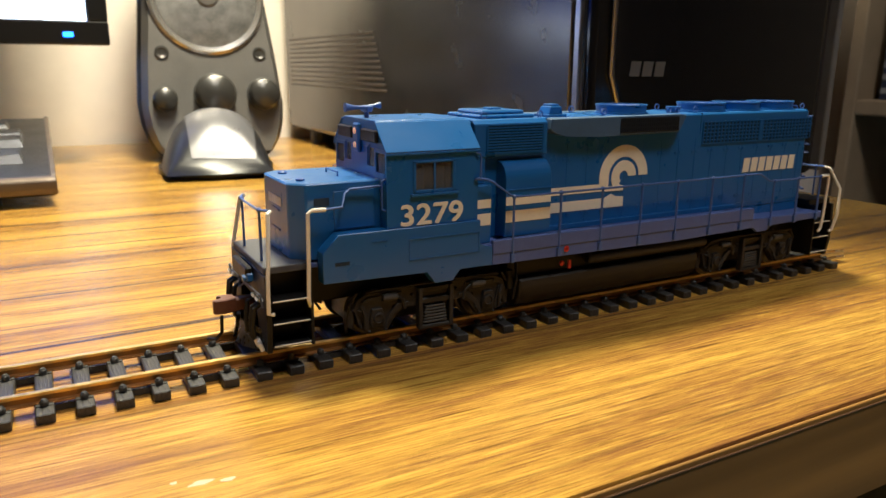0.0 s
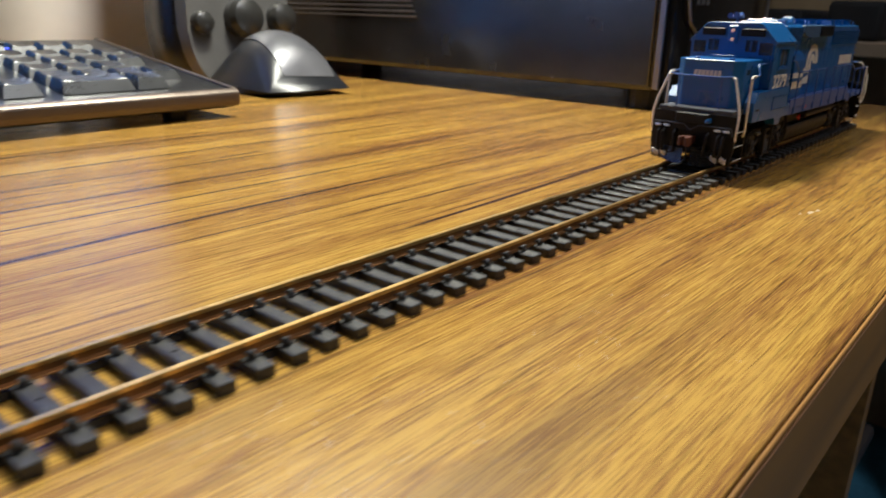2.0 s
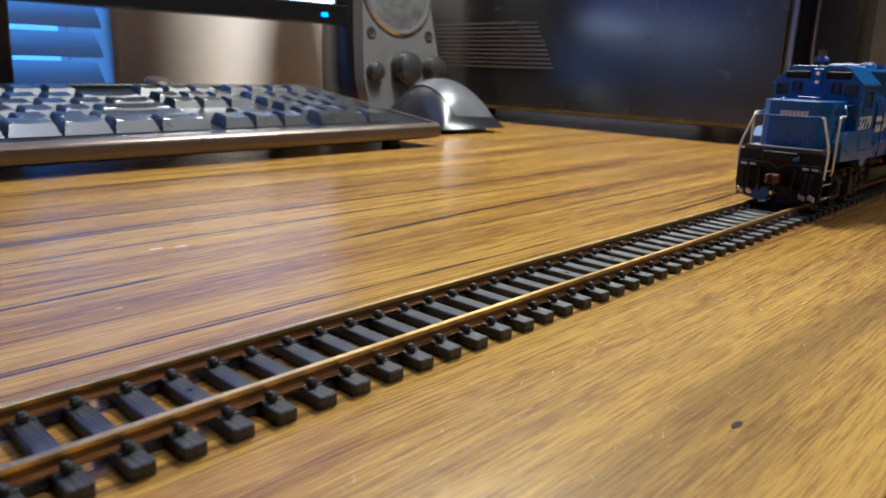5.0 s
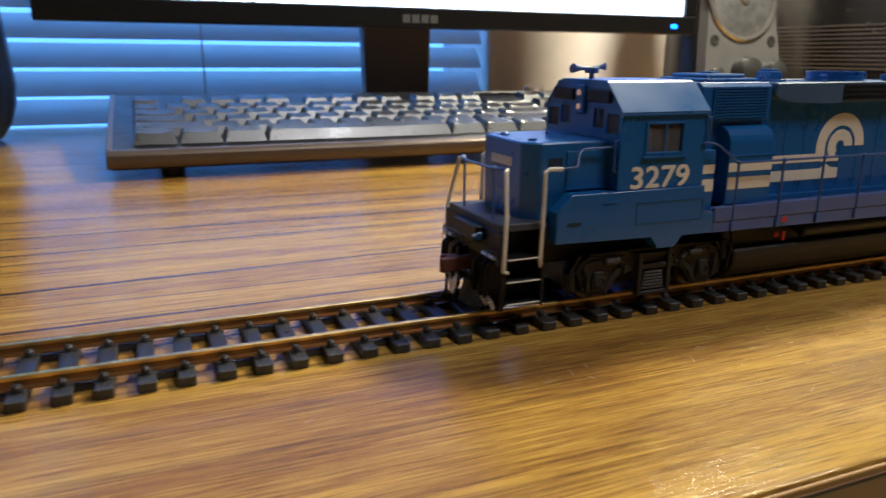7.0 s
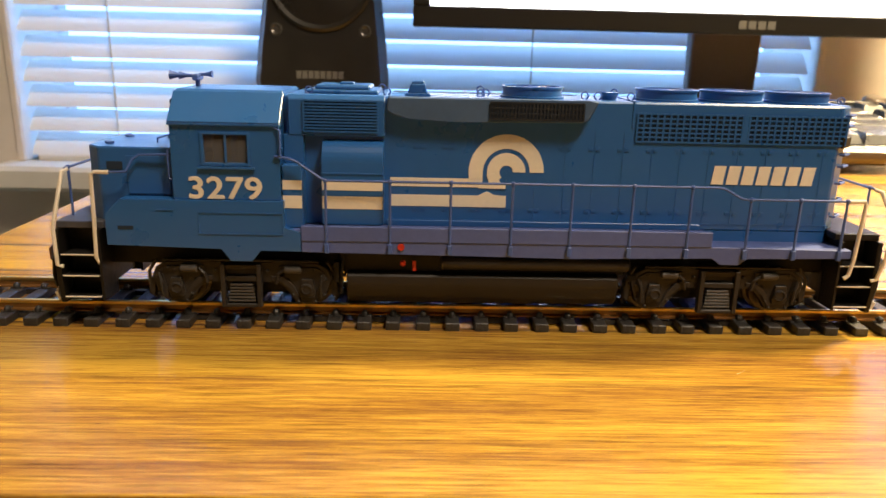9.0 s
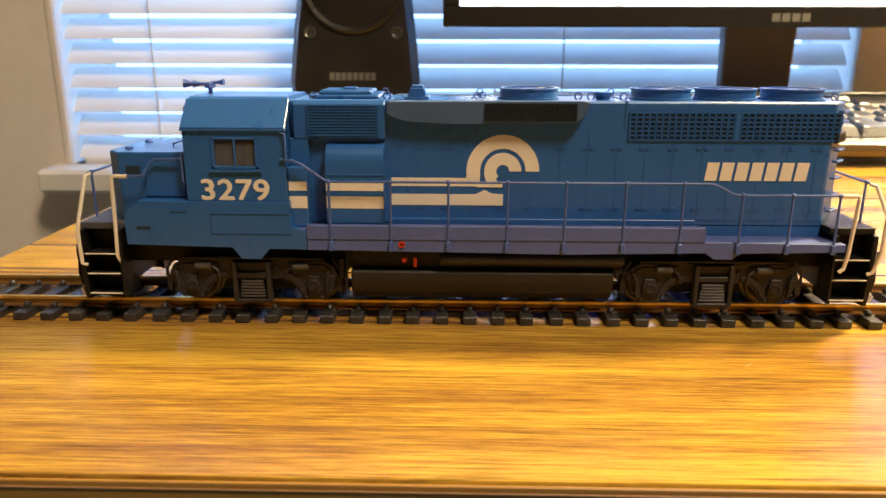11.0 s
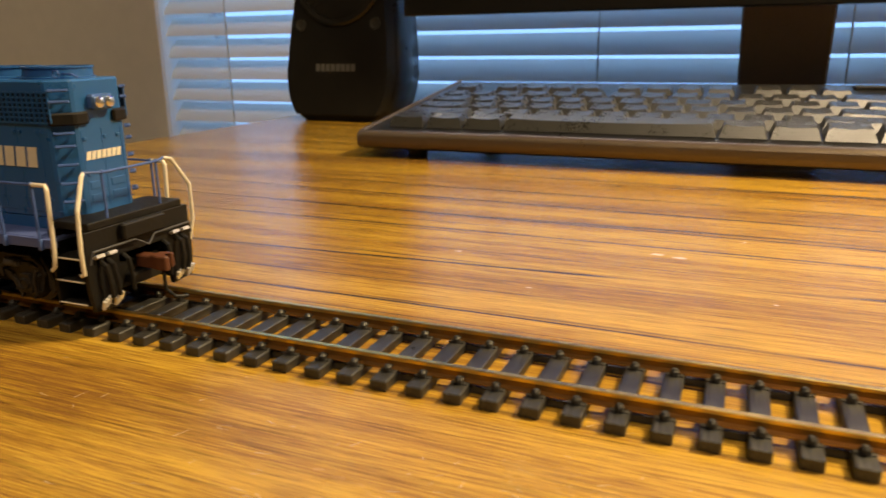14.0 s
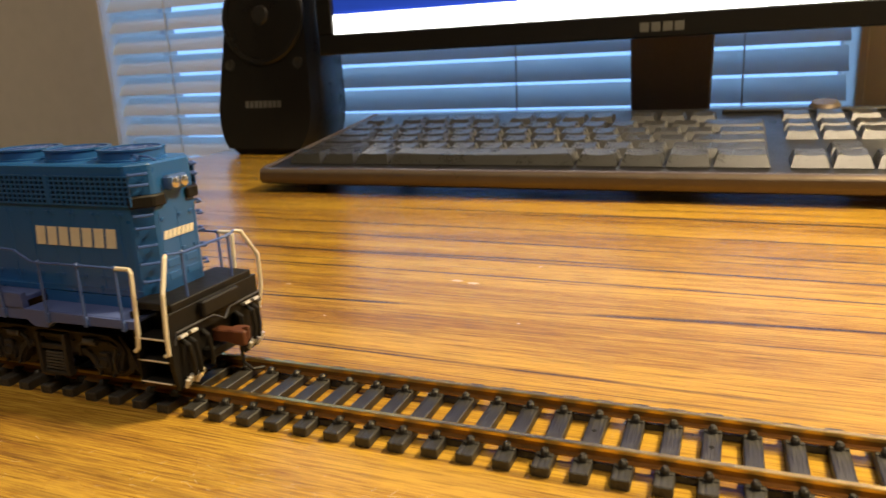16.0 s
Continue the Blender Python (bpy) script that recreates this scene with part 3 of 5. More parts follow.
        for k in range(6):
            part("spring_leaf", boxes((xc - 3.3 + 0.12 * k, xc + 3.3 - 0.12 * k, *sorted((s * 12.0, s * 14.6)), 6.9 + 0.8 * k, 7.4 + 0.8 * k), bev=0.1), TRUCKLIT, tr)
    for ax in (-15.5, 15.5):
        bm = bmesh.new()
        cyl(bm, (0, -9, 0), (0, 1, 0), 1.0, 18, 10)
        for s in (-1, 1):
            lathe(bm, [(0.9, 0), (3.6, 0.25), (4.6, 0), (5.75, 0), (5.75, 2.0), (6.4, 2.2), (6.4, 2.7), (1, 2.7)], (0, s * 9.9, 0), (0, -s, 0), 28)
            for i in range(6):
                a = math.pi * i / 3
                cyl(bm, (2.6 * math.cos(a), s * 9.9, 2.6 * math.sin(a)), (0, s, 0), 0.5, 0.15, 6)
        w = part("wheelset", bm, WHEEL, tr, "dark metal wheels on an axle")
        w.location = ((xc + ax) * MM, 0, 10.5 * MM)
        wheels.append(w)
    return wheels


def handrails(loco, s):
    """Walkway rail of one side, with a post part each."""
    y = s * 17.2
    r = 0.30
    xs = [61.9, 76.7, 90.7, 105.0, 118.9, 133.1, 146.8]
    part("handrail", tube(bmesh.new(), [(50.5, s * 16.8, 42.6), (53.5, y, 42.4), (55.5, y, 41.6), (61.0, y, 37.8), (63, y, 37.4), (153.0, y, 37.4), (154.2, y, 37.2), (158.6, y, 34.9), (160, y, 34.7), (187.5, y, 34.7)], r, 8), RAILBLUE, loco)
    for x, top in [(x, 37.4) for x in xs] + [(160.9, 34.7), (172.7, 34.7), (183.8, 34.7)]:
        bm = bmesh.new()
        tube(bm, [(x, y, top), (x, y, 20.5)], 0.33, 7)
        lathe(bm, [(0.3, -0.55), (0.58, -0.25), (0.58, 0.25), (0.3, 0.55)], (x, y, top), (0, 0, 1), 8)
        box(bm, x - 0.55, x + 0.55, y - 0.45, y + 0.45, 20.2, 22.6, 0.15)
        part("handrail_post", bm, RAILBLUE, loco)
    # cream grab posts at the steps
    for pts in (
        [(12.6, s * 16.0, 38.2), (9.4, s * 15.8, 38.2), (8.5, s * 15.8, 37.6), (8.2, s * 15.9, 25), (7.9, s * 16.0, 18), (8.5, s * 15.4, 16.2)],
        [(1.3, s * 11.4, 38.0), (0.5, s * 12.6, 37.6), (-0.6, s * 15.6, 28.5), (-1.2, s * 16.4, 24.5), (-1.3, s * 16.0, 16.0), (0.0, s * 15.8, 15.6)],
        [(183.5, y, 34.7), (187.9, y, 34.7), (188.3, y, 33.8), (187.6, y, 20), (187.0, y, 16.6), (186.0, y, 15.8)],
        [(193.2, s * 11.8, 36.6), (194.2, s * 13.2, 36.3), (195.8, s * 16.8, 29.5), (195.5, y, 21), (194.6, s * 16.4, 15.4), (193.4, s * 16.2, 15.0)],
    ):
        part("step_handrail", tube(bmesh.new(), pts, 0.48, 8), WHITE, loco, "cream white step grab iron")
    part("nose_handrail", tube(bmesh.new(), [(12.6, s * 16.0, 38.2), (16.5, s * 15.8, 38.4), (17.6, s * 14.6, 41.0), (19.0, s * 14.0, 42.0), (26.5, s * 14.4, 42.3)], r, 7), RAILBLUE, loco)


def end_rail(loco, x, top, dirx):
    bm = bmesh.new()
    tube(bm, [(x, -11.8, top), (x + dirx * 1.0, -9.5, top - 0.2), (x + dirx * 1.2, -8, top - 0.4), (x + dirx * 1.2, 8, top - 0.4), (x + dirx * 1.0, 9.5, top - 0.2), (x, 11.8, top)], 0.32, 8)
    part("end_rail", bm, RAILBLUE, loco)
    for y in (-8, 8):
        bm = tube(bmesh.new(), [(x + dirx * 1.1, y, top - 0.3), (x + dirx * 1.1, y, 25.4)], 0.32, 7)
        lathe(bm, [(0.3, -0.5), (0.58, -0.2), (0.58, 0.2), (0.3, 0.5)], (x + dirx * 1.1, y, top - 0.3), (0, 0, 1), 8)
        part("end_rail_post", bm, RAILBLUE, loco)


def pilot(loco, x, d):
    """End plate, platform, steps and coupler; d is the way out along x."""
    xa = x
    bm = bmesh.new()
    prism(bm, [(-15.8, 24.5), (15.8, 24.5), (16.0, 12), (15.2, 6.4), (8.6, 5.8), (7.2, 17.8), (-7.2, 17.8), (-8.6, 5.8), (-15.2, 6.4), (-16.0, 12)], "x", *sorted((xa, xa + d * 1.2)), 0.15)
    p = part("pilot", bm, BLACK, loco, "black end plate with hoses")
    x0, x1 = sorted((xa - d * 10, xa + d * 1.0))
    # front end takes a paler grey for the light on it, rear stays black
    part("platform", boxes((x0, x1, -14.2, 14.2, 24.5, 26.2), bev=0.2), GREYDECK if d < 0 else BLACK, loco, "end platform, grey with light put into it" if d < 0 else "black end platform")
    for s in (-1, 1):
        well = part("step_well", boxes((xa - d * 9 if d < 0 else xa - 9, (xa - d * 9 if d < 0 else xa - 9) + 0.6, *sorted((s * 8, s * 16.0)), 7.2, 24.5), (*sorted((xa, xa - d * 9.2)), *sorted((s * 9.4, s * 10.2)), 7.2, 24.5)), BLACK, loco)
        for z in (8.2, 13.4, 18.6):
            part("step", boxes((*sorted((xa - d * 0.4, xa - d * 8.8)), *sorted((s * 10.4, s * 15.8)), z - 0.5, z), bev=0.1), BLACK, well)
            part("step_edge", boxes((*sorted((xa - d * 0.3, xa - d * 8.7)), *sorted((s * 15.8, s * 16.2)), z - 0.2, z + 0.08), bev=0.05), WHITE, well, "cream white step edge")
    # hoses and silver fittings
    xo = xa + d * 1.4
    for y in (-12.6, -10.6, -6.2, 6.2, 10.6, 12.6):
        bm = tube(bmesh.new(), [(xo, y, 17.5), (xo + d * 1.6, y, 16.6), (xo + d * 2.1, y * 0.98, 12.5), (xo + d * 1.8, y * 0.95, 9.3)], 0.55, 7)
        part("air_hose", bm, BLACK, p)
    for y in (-13.2, -9.8, 9.8, 13.2):
        for dy in (-0.8, 0, 0.8):
            part("hose_fitting", cyl(bmesh.new(), (xo + d * 0.6, y + dy, 7.4 + 0.5 * dy), (d * 0.4, 0, 1), 0.5, 1.9, 8), BRIGHT, p, "bright metal hose end")
            part("hose_fitting", cyl(bmesh.new(), (xo, y + dy * 0.9, 18.6), (d, 0, 0.4), 0.42, 1.3, 8), BRIGHT, p, "bright metal hose end")
    part("cut_lever", tube(bmesh.new(), [(xo + d * 0.5, -15.5, 17.5), (xo + d * 0.7, -14.8, 20.2), (xo + d * 0.9, -3, 20.2), (xo + d * 1.8, 0, 18.4), (xo + d * 0.9, 3, 20.2), (xo + d * 0.7, 14.8, 20.2), (xo + d * 0.5, 15.5, 17.5)], 0.25, 6), GREYDECK, p)
    # black filler added behind the opening to hide the bright desk beyond
    part("draft_gear", boxes((*sorted((xa - d * 1.0, xa - d * 8.0)), -7.6, 7.6, 8.6, 18.2), (*sorted((xa - d * 1.0, xa + d * 2.0)), -4.4, 4.4, 9.6, 12.2), bev=0.4), BLACK, p)
    if d < 0:
        bm = box(bmesh.new(), *sorted((xo, xo + d * 1.6)), -7.0, -5.0, 21.2, 23.2, 0.3)
        lathe(bm, [(0.8, 0), (0.8, 0.6), (0.4, 0.8)], (xo + d * 1.6, -6.0, 22.1), (d, 0, -0.2), 10)
        part("cable_socket", bm, BLUE, p, "blue cable socket")
    part("buffer_plate", boxes((*sorted((xo, xo + d * 1.7)), -6.5, 6.5, 20.8, 24.6), bev=0.4), BLACK, p)
    bm = bmesh.new()
    box(bm, *sorted((xa, xa + d * 5)), -1.5, 1.5, 12.9, 15.9, 0.3)
    prism(bm, [(xa + d * 4.4, -1.6), (xa + d * 7.0, -2.3), (xa + d * 9.6, -2.2), (xa + d * 9.9, -1.0), (xa + d * 7.6, -0.5), (xa + d * 7.2, 0.6), (xa + d * 8.6, 1.2), (xa + d * 8.2, 2.3), (xa + d * 6.4, 2.4), (xa + d * 4.6, 1.5)], "z", 12.9, 16.3, 0.25)
    c = part("coupler", bm, RUST, loco, "rust brown knuckle coupler")
    part("trip_pin", tube(bmesh.new(), [(xa + d * 8, -1.4, 12.4), (xa + d * 8.2, -1.4, 8.4), (xa + d * 9.4, 0, 6.2), (xa + d * 10.8, 2.6, 5.7)], 0.42, 7), BLACK, c, "thin curved dark uncoupling pin")


def build_loco():
    loco = thing("model_locomotive", 0, 0, 0, "blue diesel model locomotive with cream stripes on its track", "model train")
    # frame and side sills
    part("underframe", boxes((2, 193, -8.5, 8.5, 14.5, 24.4), (64, 134, -12, 12, 14, 19.5), bev=0.4), BLACK, loco)
    part("walkway", boxes((5.0, 54, -13.0, 13.0, 24.4, 25.6), (54, 153, -16.6, 16.6, 24.4, 25.6), (153, 186.5, -16.6, 16.6, 21.8, 22.9), bev=0.2), SILL, loco)
    for s in (-1, 1):
        ya, yb = sorted((s * 15.4, s * 16.9))
        bm = bmesh.new()
        prism(bm, [(56, 25.4), (153, 25.4), (153, 22.7), (187, 22.7), (187, 20.6), (162, 20.4), (160, 18.6), (155.5, 18.6), (153.5, 20.4), (120, 19.6), (56, 20.2)], "y", ya, yb, 0.15)
        part("side_sill", bm, SILL, loco, "lavender blue walkway sill")
        ya, yb = sorted((s * 15.6, s * 17.15))
        part("sill_step", boxes((56, 153, ya, yb, 23.0, 26.6), bev=0.15), SILL, loco)
        # low cab-side box
        bm = bmesh.new()
        prism(bm, [(11.2, 21.3), (37.5, 20.9), (39.5, 17.8), (44.5, 17.8), (46.5, 20.6), (55.9, 20.3), (55.9, 25.0), (52.2, 26.0), (52.2, 32.3), (15.0, 32.3), (11.2, 28.5)], "y", *sorted((s * 13.2, s * 17.0)), 0.12)
        part("cab_side_box", bm, BLUE, loco)
        bm = bmesh.new()
        yo = s * 17.0
        for x0, x1, z in ((32.5, 52.0, 24.3), (32.5, 52.0, 29.3), (23, 27, 29.8)):
            box(bm, x0, x1, *sorted((yo, yo + s * 0.2)), z, z + 0.25)
        box(bm, 32.5, 32.7, *sorted((yo, yo + s * 0.2)), 24.3, 29.3)
        box(bm, 51.8, 52.0, *sorted((yo, yo + s * 0.2)), 24.3, 29.3)
        part("panel_trim", bm, BLUE, loco)
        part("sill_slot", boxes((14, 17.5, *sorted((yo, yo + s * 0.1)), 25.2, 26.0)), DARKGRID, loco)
    # nose
    bm = bmesh.new()
    prism(bm, [(5.8, -9.4), (5.8, 9.4), (9.2, 12.6), (27.4, 12.6), (27.4, -12.6), (9.2, -12.6)], "z", 26.0, 43.6, 0.35)
    part("short_hood", bm, BLUE, loco)
    bm = bmesh.new()
    lathe(bm, [(1.1, 0), (1.1, 0.5), (0.6, 0.9)], (9.5, 6, 43.5), (0, 0, 1), 12)
    lathe(bm, [(1.0, 0), (1.0, 0.6)], (9.8, -7, 43.5), (0, 0, 1), 12)
    box(bm, 5.55, 5.85, -3.2, 3.2, 31.5, 32.0)
    box(bm, 5.55, 5.85, -3.2, 3.2, 36.2, 36.7)
    part("nose_fitting", bm, RAILBLUE, loco)
    part("nose_top_grab", tube(bmesh.new(), [(20, -4, 43.5), (20, -4, 44.6), (20, 4, 44.6), (20, 4, 43.5)], 0.22, 6), RAILBLUE, loco)
    for s in (-1, 1):
        yo = s * 12.65
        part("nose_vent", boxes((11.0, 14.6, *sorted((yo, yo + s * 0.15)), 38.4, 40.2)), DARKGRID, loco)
        part("nose_door", boxes((15.6, 25.5, *sorted((yo, yo + s * 0.25)), 32.7, 41.6), bev=0.1), BLUE, loco)
        # brand lettering on the bevelled nose, as plain blocks
    letter_bars(loco, 0, 0, 0, 10.5, 2.1, 7, -1, "nose_lettering_bar", 0.1, WHITE, pose(5.65 * MM, -5.2 * MM, 37.6 * MM, 0, 0, 90) @ pose(0, 0, 0, 0, 0, 180) @ pose(-10.4 * MM, 0, 0))
    # cab
    bm = bmesh.new()
    prism(bm, [(-16.02, 50.4), (-10.6, 56.2), (-9.6, 56.9), (9.6, 56.9), (10.6, 56.2), (16.02, 50.4)], "x", 27.2, 51.6, 0.15)
    box(bm, 28.0, 50.9, -15.6, 15.6, 32.4, 33.4)
    for s in (-1, 1):
        ya, yb = sorted((s * 15.5, s * 16.4))
        for x0, x1, z0, z1 in ((27.2, 51.6, 32.4, 40.9), (27.2, 51.6, 47.3, 50.4), (27.2, 34.6, 40.9, 47.3), (44.4, 51.6, 40.9, 47.3)):
            box(bm, x0, x1, ya, yb, z0, z1)
        # front wall round its windows, rear wall beside the hood
        for y0, y1, z0, z1 in ((0, 15.5, 32.4, 45.0), (0, 5.2, 45.0, 50.4), (5.2, 9.6, 45.0, 46.0), (9.6, 10.4, 45.0, 50.4), (10.4, 15.5, 49.6, 50.4)):
            box(bm, 27.2, 28.0, *sorted((s * y0, s * y1)), z0, z1)
        for y0, y1, z0, z1 in ((10.2, 15.5, 32.4, 44.0), (10.2, 11.6, 44.0, 50.4), (11.6, 15.5, 49.2, 50.4)):
            box(bm, 50.8, 51.6, *sorted((s * y0, s * y1)), z0, z1)
    cab = part("cab", bm, BLUE, loco, smooth=0.3)
    # invented blocks whose pale colour stands in for haze behind the panes
    part("cab_interior", boxes((46.5, 50.7, -9.5, 9.5, 33.5, 46.0), (31.5, 35.5, -9, -3, 33.5, 42.5), (35.4, 38.6, -13, -7.5, 33.5, 46.4), (41.0, 44.0, -13.2, -7.5, 33.5, 46.0), (35.4, 38.6, 7.5, 13, 33.5, 46.4), (41.0, 44.0, 7.5, 13.2, 33.5, 46.0), bev=0.5), CABIN, cab, "invented seat blocks and stand, paled for haze in the windows")
    for s in (-1, 1):
        yo = s * 16.4
        part("side_window", boxes((34.6, 44.4, *sorted((yo - s * 0.6, yo - s * 0.3)), 40.9, 47.3)), GLASS, cab, "smoky cab side window").visible_shadow = False
        part("window_post", boxes((39.3, 39.8, *sorted((yo + s * 0.1, yo + s * 0.3)), 40.9, 47.3), bev=0.05), BLUE, cab)
        bm = boxes((33.9, 45.1, *sorted((yo, yo + s * 0.35)), 40.2, 40.9), (33.9, 45.1, *sorted((yo, yo + s * 0.35)), 47.3, 47.8), (33.9, 34.6, *sorted((yo, yo + s * 0.35)), 40.2, 47.8), (44.4, 45.1, *sorted((yo, yo + s * 0.35)), 40.2, 47.8), (33.2, 46, *sorted((yo, yo + s * 0.7)), 39.5, 40.1), bev=0.08)
        part("window_frame", bm, BLUE, cab)
        # sloped roof plate, drip edge
        bm = bmesh.new()
        prism(bm, [(s * 16.75, 49.7), (s * 16.9, 50.1), (s * 10.75, 56.5), (s * 10.3, 56.3)], "x", 26.9, 51.9, 0.1)
        part("roof_slope", bm, BLUE, cab)
        part("drip_edge", boxes((26.8, 52, *sorted((s * 16.3, s * 17.0)), 49.3, 49.8), bev=0.1), BLUE, cab)
        text_mesh("road_number", "3279", 7.1, 0.05, WHITE, cab, side_pose(30.1 if s < 0 else 48.0, s * 16.5, 32.6, s, 1.2), 0.0, "cream painted road number")
        text_mesh("road_number_stroke", "3279", 7.1, 0.07, WHITE, cab, side_pose(30.45 if s < 0 else 47.65, s * 16.5, 32.6, s, 1.2), 0.0)
        text_mesh("road_number_stroke", "3279", 7.1, 0.09, WHITE, cab, side_pose(30.28 if s < 0 else 47.82, s * 16.5, 32.85, s, 1.2), 0.0)
        part("class_mark", boxes((37.4, 41.0, *sorted((yo, yo + s * 0.1)), 31.6, 32.1)), WHITE, cab)
        part("rear_grab", tube(bmesh.new(), [(50.8, s * 16.8, 49.0), (51.9, s * 17.2, 48.6), (51.9, s * 17.2, 43), (50.8, s * 16.8, 42.4)], 0.25, 6), RAILBLUE, cab)
        # front windows and number boards
        y0, y1 = sorted((s * 5.2, s * 9.6))
        part("front_window", boxes((27.5, 27.8, y0, y1, 46.0, 50.4)), GLASS, cab).visible_shadow = False
        y0, y1 = sorted((s * 10.4, s * 15.4))
        part("front_window", boxes((27.5, 27.8, y0, y1, 45.0, 49.6)), GLASS, cab).visible_shadow = False
        y0, y1 = sorted((s * 3.0, s * 12.2))
        part("number_board", boxes((26.3, 27.3, y0, y1, 51.8, 54.7), bev=0.3), BLACK, cab, "black number board")
        part("window_wiper", tube(bmesh.new(), [(26.9, s * 7.4, 51.2), (26.7, s * 7.4, 46.4)], 0.18, 5), RAILBLUE, cab)
        part("front_grab", tube(bmesh.new(), [(27.2, s * 15.6, 44), (26.2, s * 15.8, 43.6), (26.2, s * 15.8, 37), (27.2, s * 15.6, 36.6)], 0.22, 6), RAILBLUE, cab)
    bm = bmesh.new()
    box(bm, 26.2, 27.3, -1.9, 1.9, 48.6, 55.8, 0.5)
    hb = part("headlight_housing", bm, BLUE, cab)
    for z in (50.5, 53.8):
        part("headlight", lathe(bmesh.new(), [(0.7, 0), (0.7, 0.25), (0.4, 0.4)], (26.2, 0, z), (-1, 0, 0), 16), LENS, hb, "small faintly glowing headlight bulb")
    # horn
    bm = bmesh.new()
    lathe(bm, [(1.15, 0), (0.95, 0.5), (0.5, 2.2), (0.38, 5.2), (0.55, 6.4), (0.3, 7.2)], (23.3, -1.4, 59.5), (1, 0, -0.02), 12)
    lathe(bm, [(1.0, 0), (0.8, 0.5), (0.45, 2.0), (0.35, 4.6), (0.5, 5.6)], (24.6, 1.4, 59.3), (1, 0, 0), 12)
    lathe(bm, [(0.9, 0), (0.7, 0.4), (0.4, 1.6), (0.35, 3.2)], (33.0, 0, 59.8), (-1, 0, -0.05), 12)
    box(bm, 28.6, 30.2, -2.2, 2.2, 58.3, 59.8, 0.3)
    cyl(bm, (29.4, 0, 56.8), (0, 0, 1), 0.6, 2.2, 8)
    part("horn", bm, RAILBLUE, loco, "dark blue three-trumpet roof horn")
    # long hood
    hy = 10.3
    bm = bmesh.new()
    prism(bm, [(51.6, -hy), (51.6, hy), (183.2, hy), (187.2, 6.4), (187.2, -6.4), (183.2, -hy)], "z", 25.4, 56.0, 0.45)
    prism(bm, [(153.2, -hy), (153.2, hy), (183.2, hy), (187.2, 6.4), (187.2, -6.4), (183.2, -hy)], "z", 22.8, 25.5)
    part("long_hood", bm, BLUE, loco)
    bm = bmesh.new()
    prism(bm, [(-12.2, 47.0), (-12.2, 55.2), (-11.0, 56.3), (11.0, 56.3), (12.2, 55.2), (12.2, 47.0)], "x", 53.0, 75.2, 0.2)
    part("filter_hatch", bm, BLUE, loco)
    for s in (-1, 1):
        grille("inertial_grille", loco, 56.6, 73.6, s * 12.35, 48.0, 55.0, 1, 10, s)
        # dynamic brake flare: pale panel, then open grille
        bm = bmesh.new()
        prism(bm, [(76.0, 56.2), (122.5, 56.2), (124.6, 56.0), (122.4, 51.8), (121.0, 51.1), (92, 50.8), (80.5, 51.4), (77.0, 52.2), (75.6, 53.2)], "y", *sorted((s * 9.8, s * 13.0)), 0.3)
        part("brake_flare", bm, GREYP, loco, "grey blue flared housing under the roof")
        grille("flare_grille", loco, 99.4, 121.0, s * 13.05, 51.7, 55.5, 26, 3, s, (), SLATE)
        # blower housing
        bm = bmesh.new()
        arc = [(s * (10.2 + 4.8 * math.sin(k)), 41.2 + 4.8 * math.cos(k)) for k in np.linspace(0, math.pi / 2, 7)]
        prism(bm, [(s * 10.0, 26.6)] + [(s * 10.0, 46.0)] + arc[1:] + [(s * 15.0, 26.6)], "x", 60.8, 75.0, 0.1)
        part("blower_housing", bm, BLUE, loco)
        part("blower_lip", boxes((60.6, 75.2, *sorted((s * 14.95, s * 15.2)), 38.5, 38.9), bev=0.05), BLUE, loco)
        grille("radiator_grille", loco, 134.4, 184.6, s * 10.4, 46.9, 53.4, 32, 6, s, (160.2,))
        # doors, hinges and latches along the hood
        doors = bmesh.new()
        for x in (76.5, 83.4, 90.3, 97.2, 104.1, 111.0, 117.9, 124.8, 131.7, 138.6, 145.5, 152.4, 159.3, 166.2, 173.1, 180.0):
            box(doors, x - 0.09, x + 0.09, *sorted((s * 10.28, s * 10.40)), 27.2, 46.0 if x > 133 else 49.0)
            if x > 77:
                for z in (29.5,) if 95 < x < 114 else (29.5, 44.5):
                    box(doors, x + 0.4, x + 1.4, *sorted((s * 10.28, s * 10.5)), z, z + 0.7)
                    box(doors, x - 1.4, x - 0.4, *sorted((s * 10.28, s * 10.5)), z, z + 0.7)
        box(doors, 76, 184, *sorted((s * 10.28, s * 10.42)), 27.0, 27.25)
        part("hood_door_trim", doors, BLUE, loco)
        part("hood_base_shadow_strip", boxes((75.6, 152, *sorted((s * 10.3, s * 10.9)), 25.6, 27.0), bev=0.1), BLUE, loco)
        # cream stripes
        yo = s * 10.32
        for z0, z1 in ((30.4, 33.2), (35.2, 37.3)):
            part("stripe", boxes((76.4, 97.6, *sorted((yo, yo + s * 0.1)), z0, z1)), WHITE, loco, "cream painted stripe")
        for z0, z1 in ((30.4, 33.4), (34.8, 37.0)):
            part("stripe", boxes((51.8, 56.2, *sorted((s * 15.2, s * 15.3)), z0, z1)), WHITE, loco, "cream painted stripe")
            part("stripe", boxes((60.9, 74.9, *sorted((s * 15.0, s * 15.12)), z0, z1)), WHITE, loco, "cream painted stripe")
        part("cab_rear_filler", boxes((51.7, 56.4, *sorted((s * 9.5, s * 15.2)), 25.7, 40.5), (51.7, 56.4, *sorted((s * 9.5, s * 12.0)), 40.5, 47.2), bev=0.2), BLUE, loco)
        emblem(loco, 104.0, yo, 39.0, s)
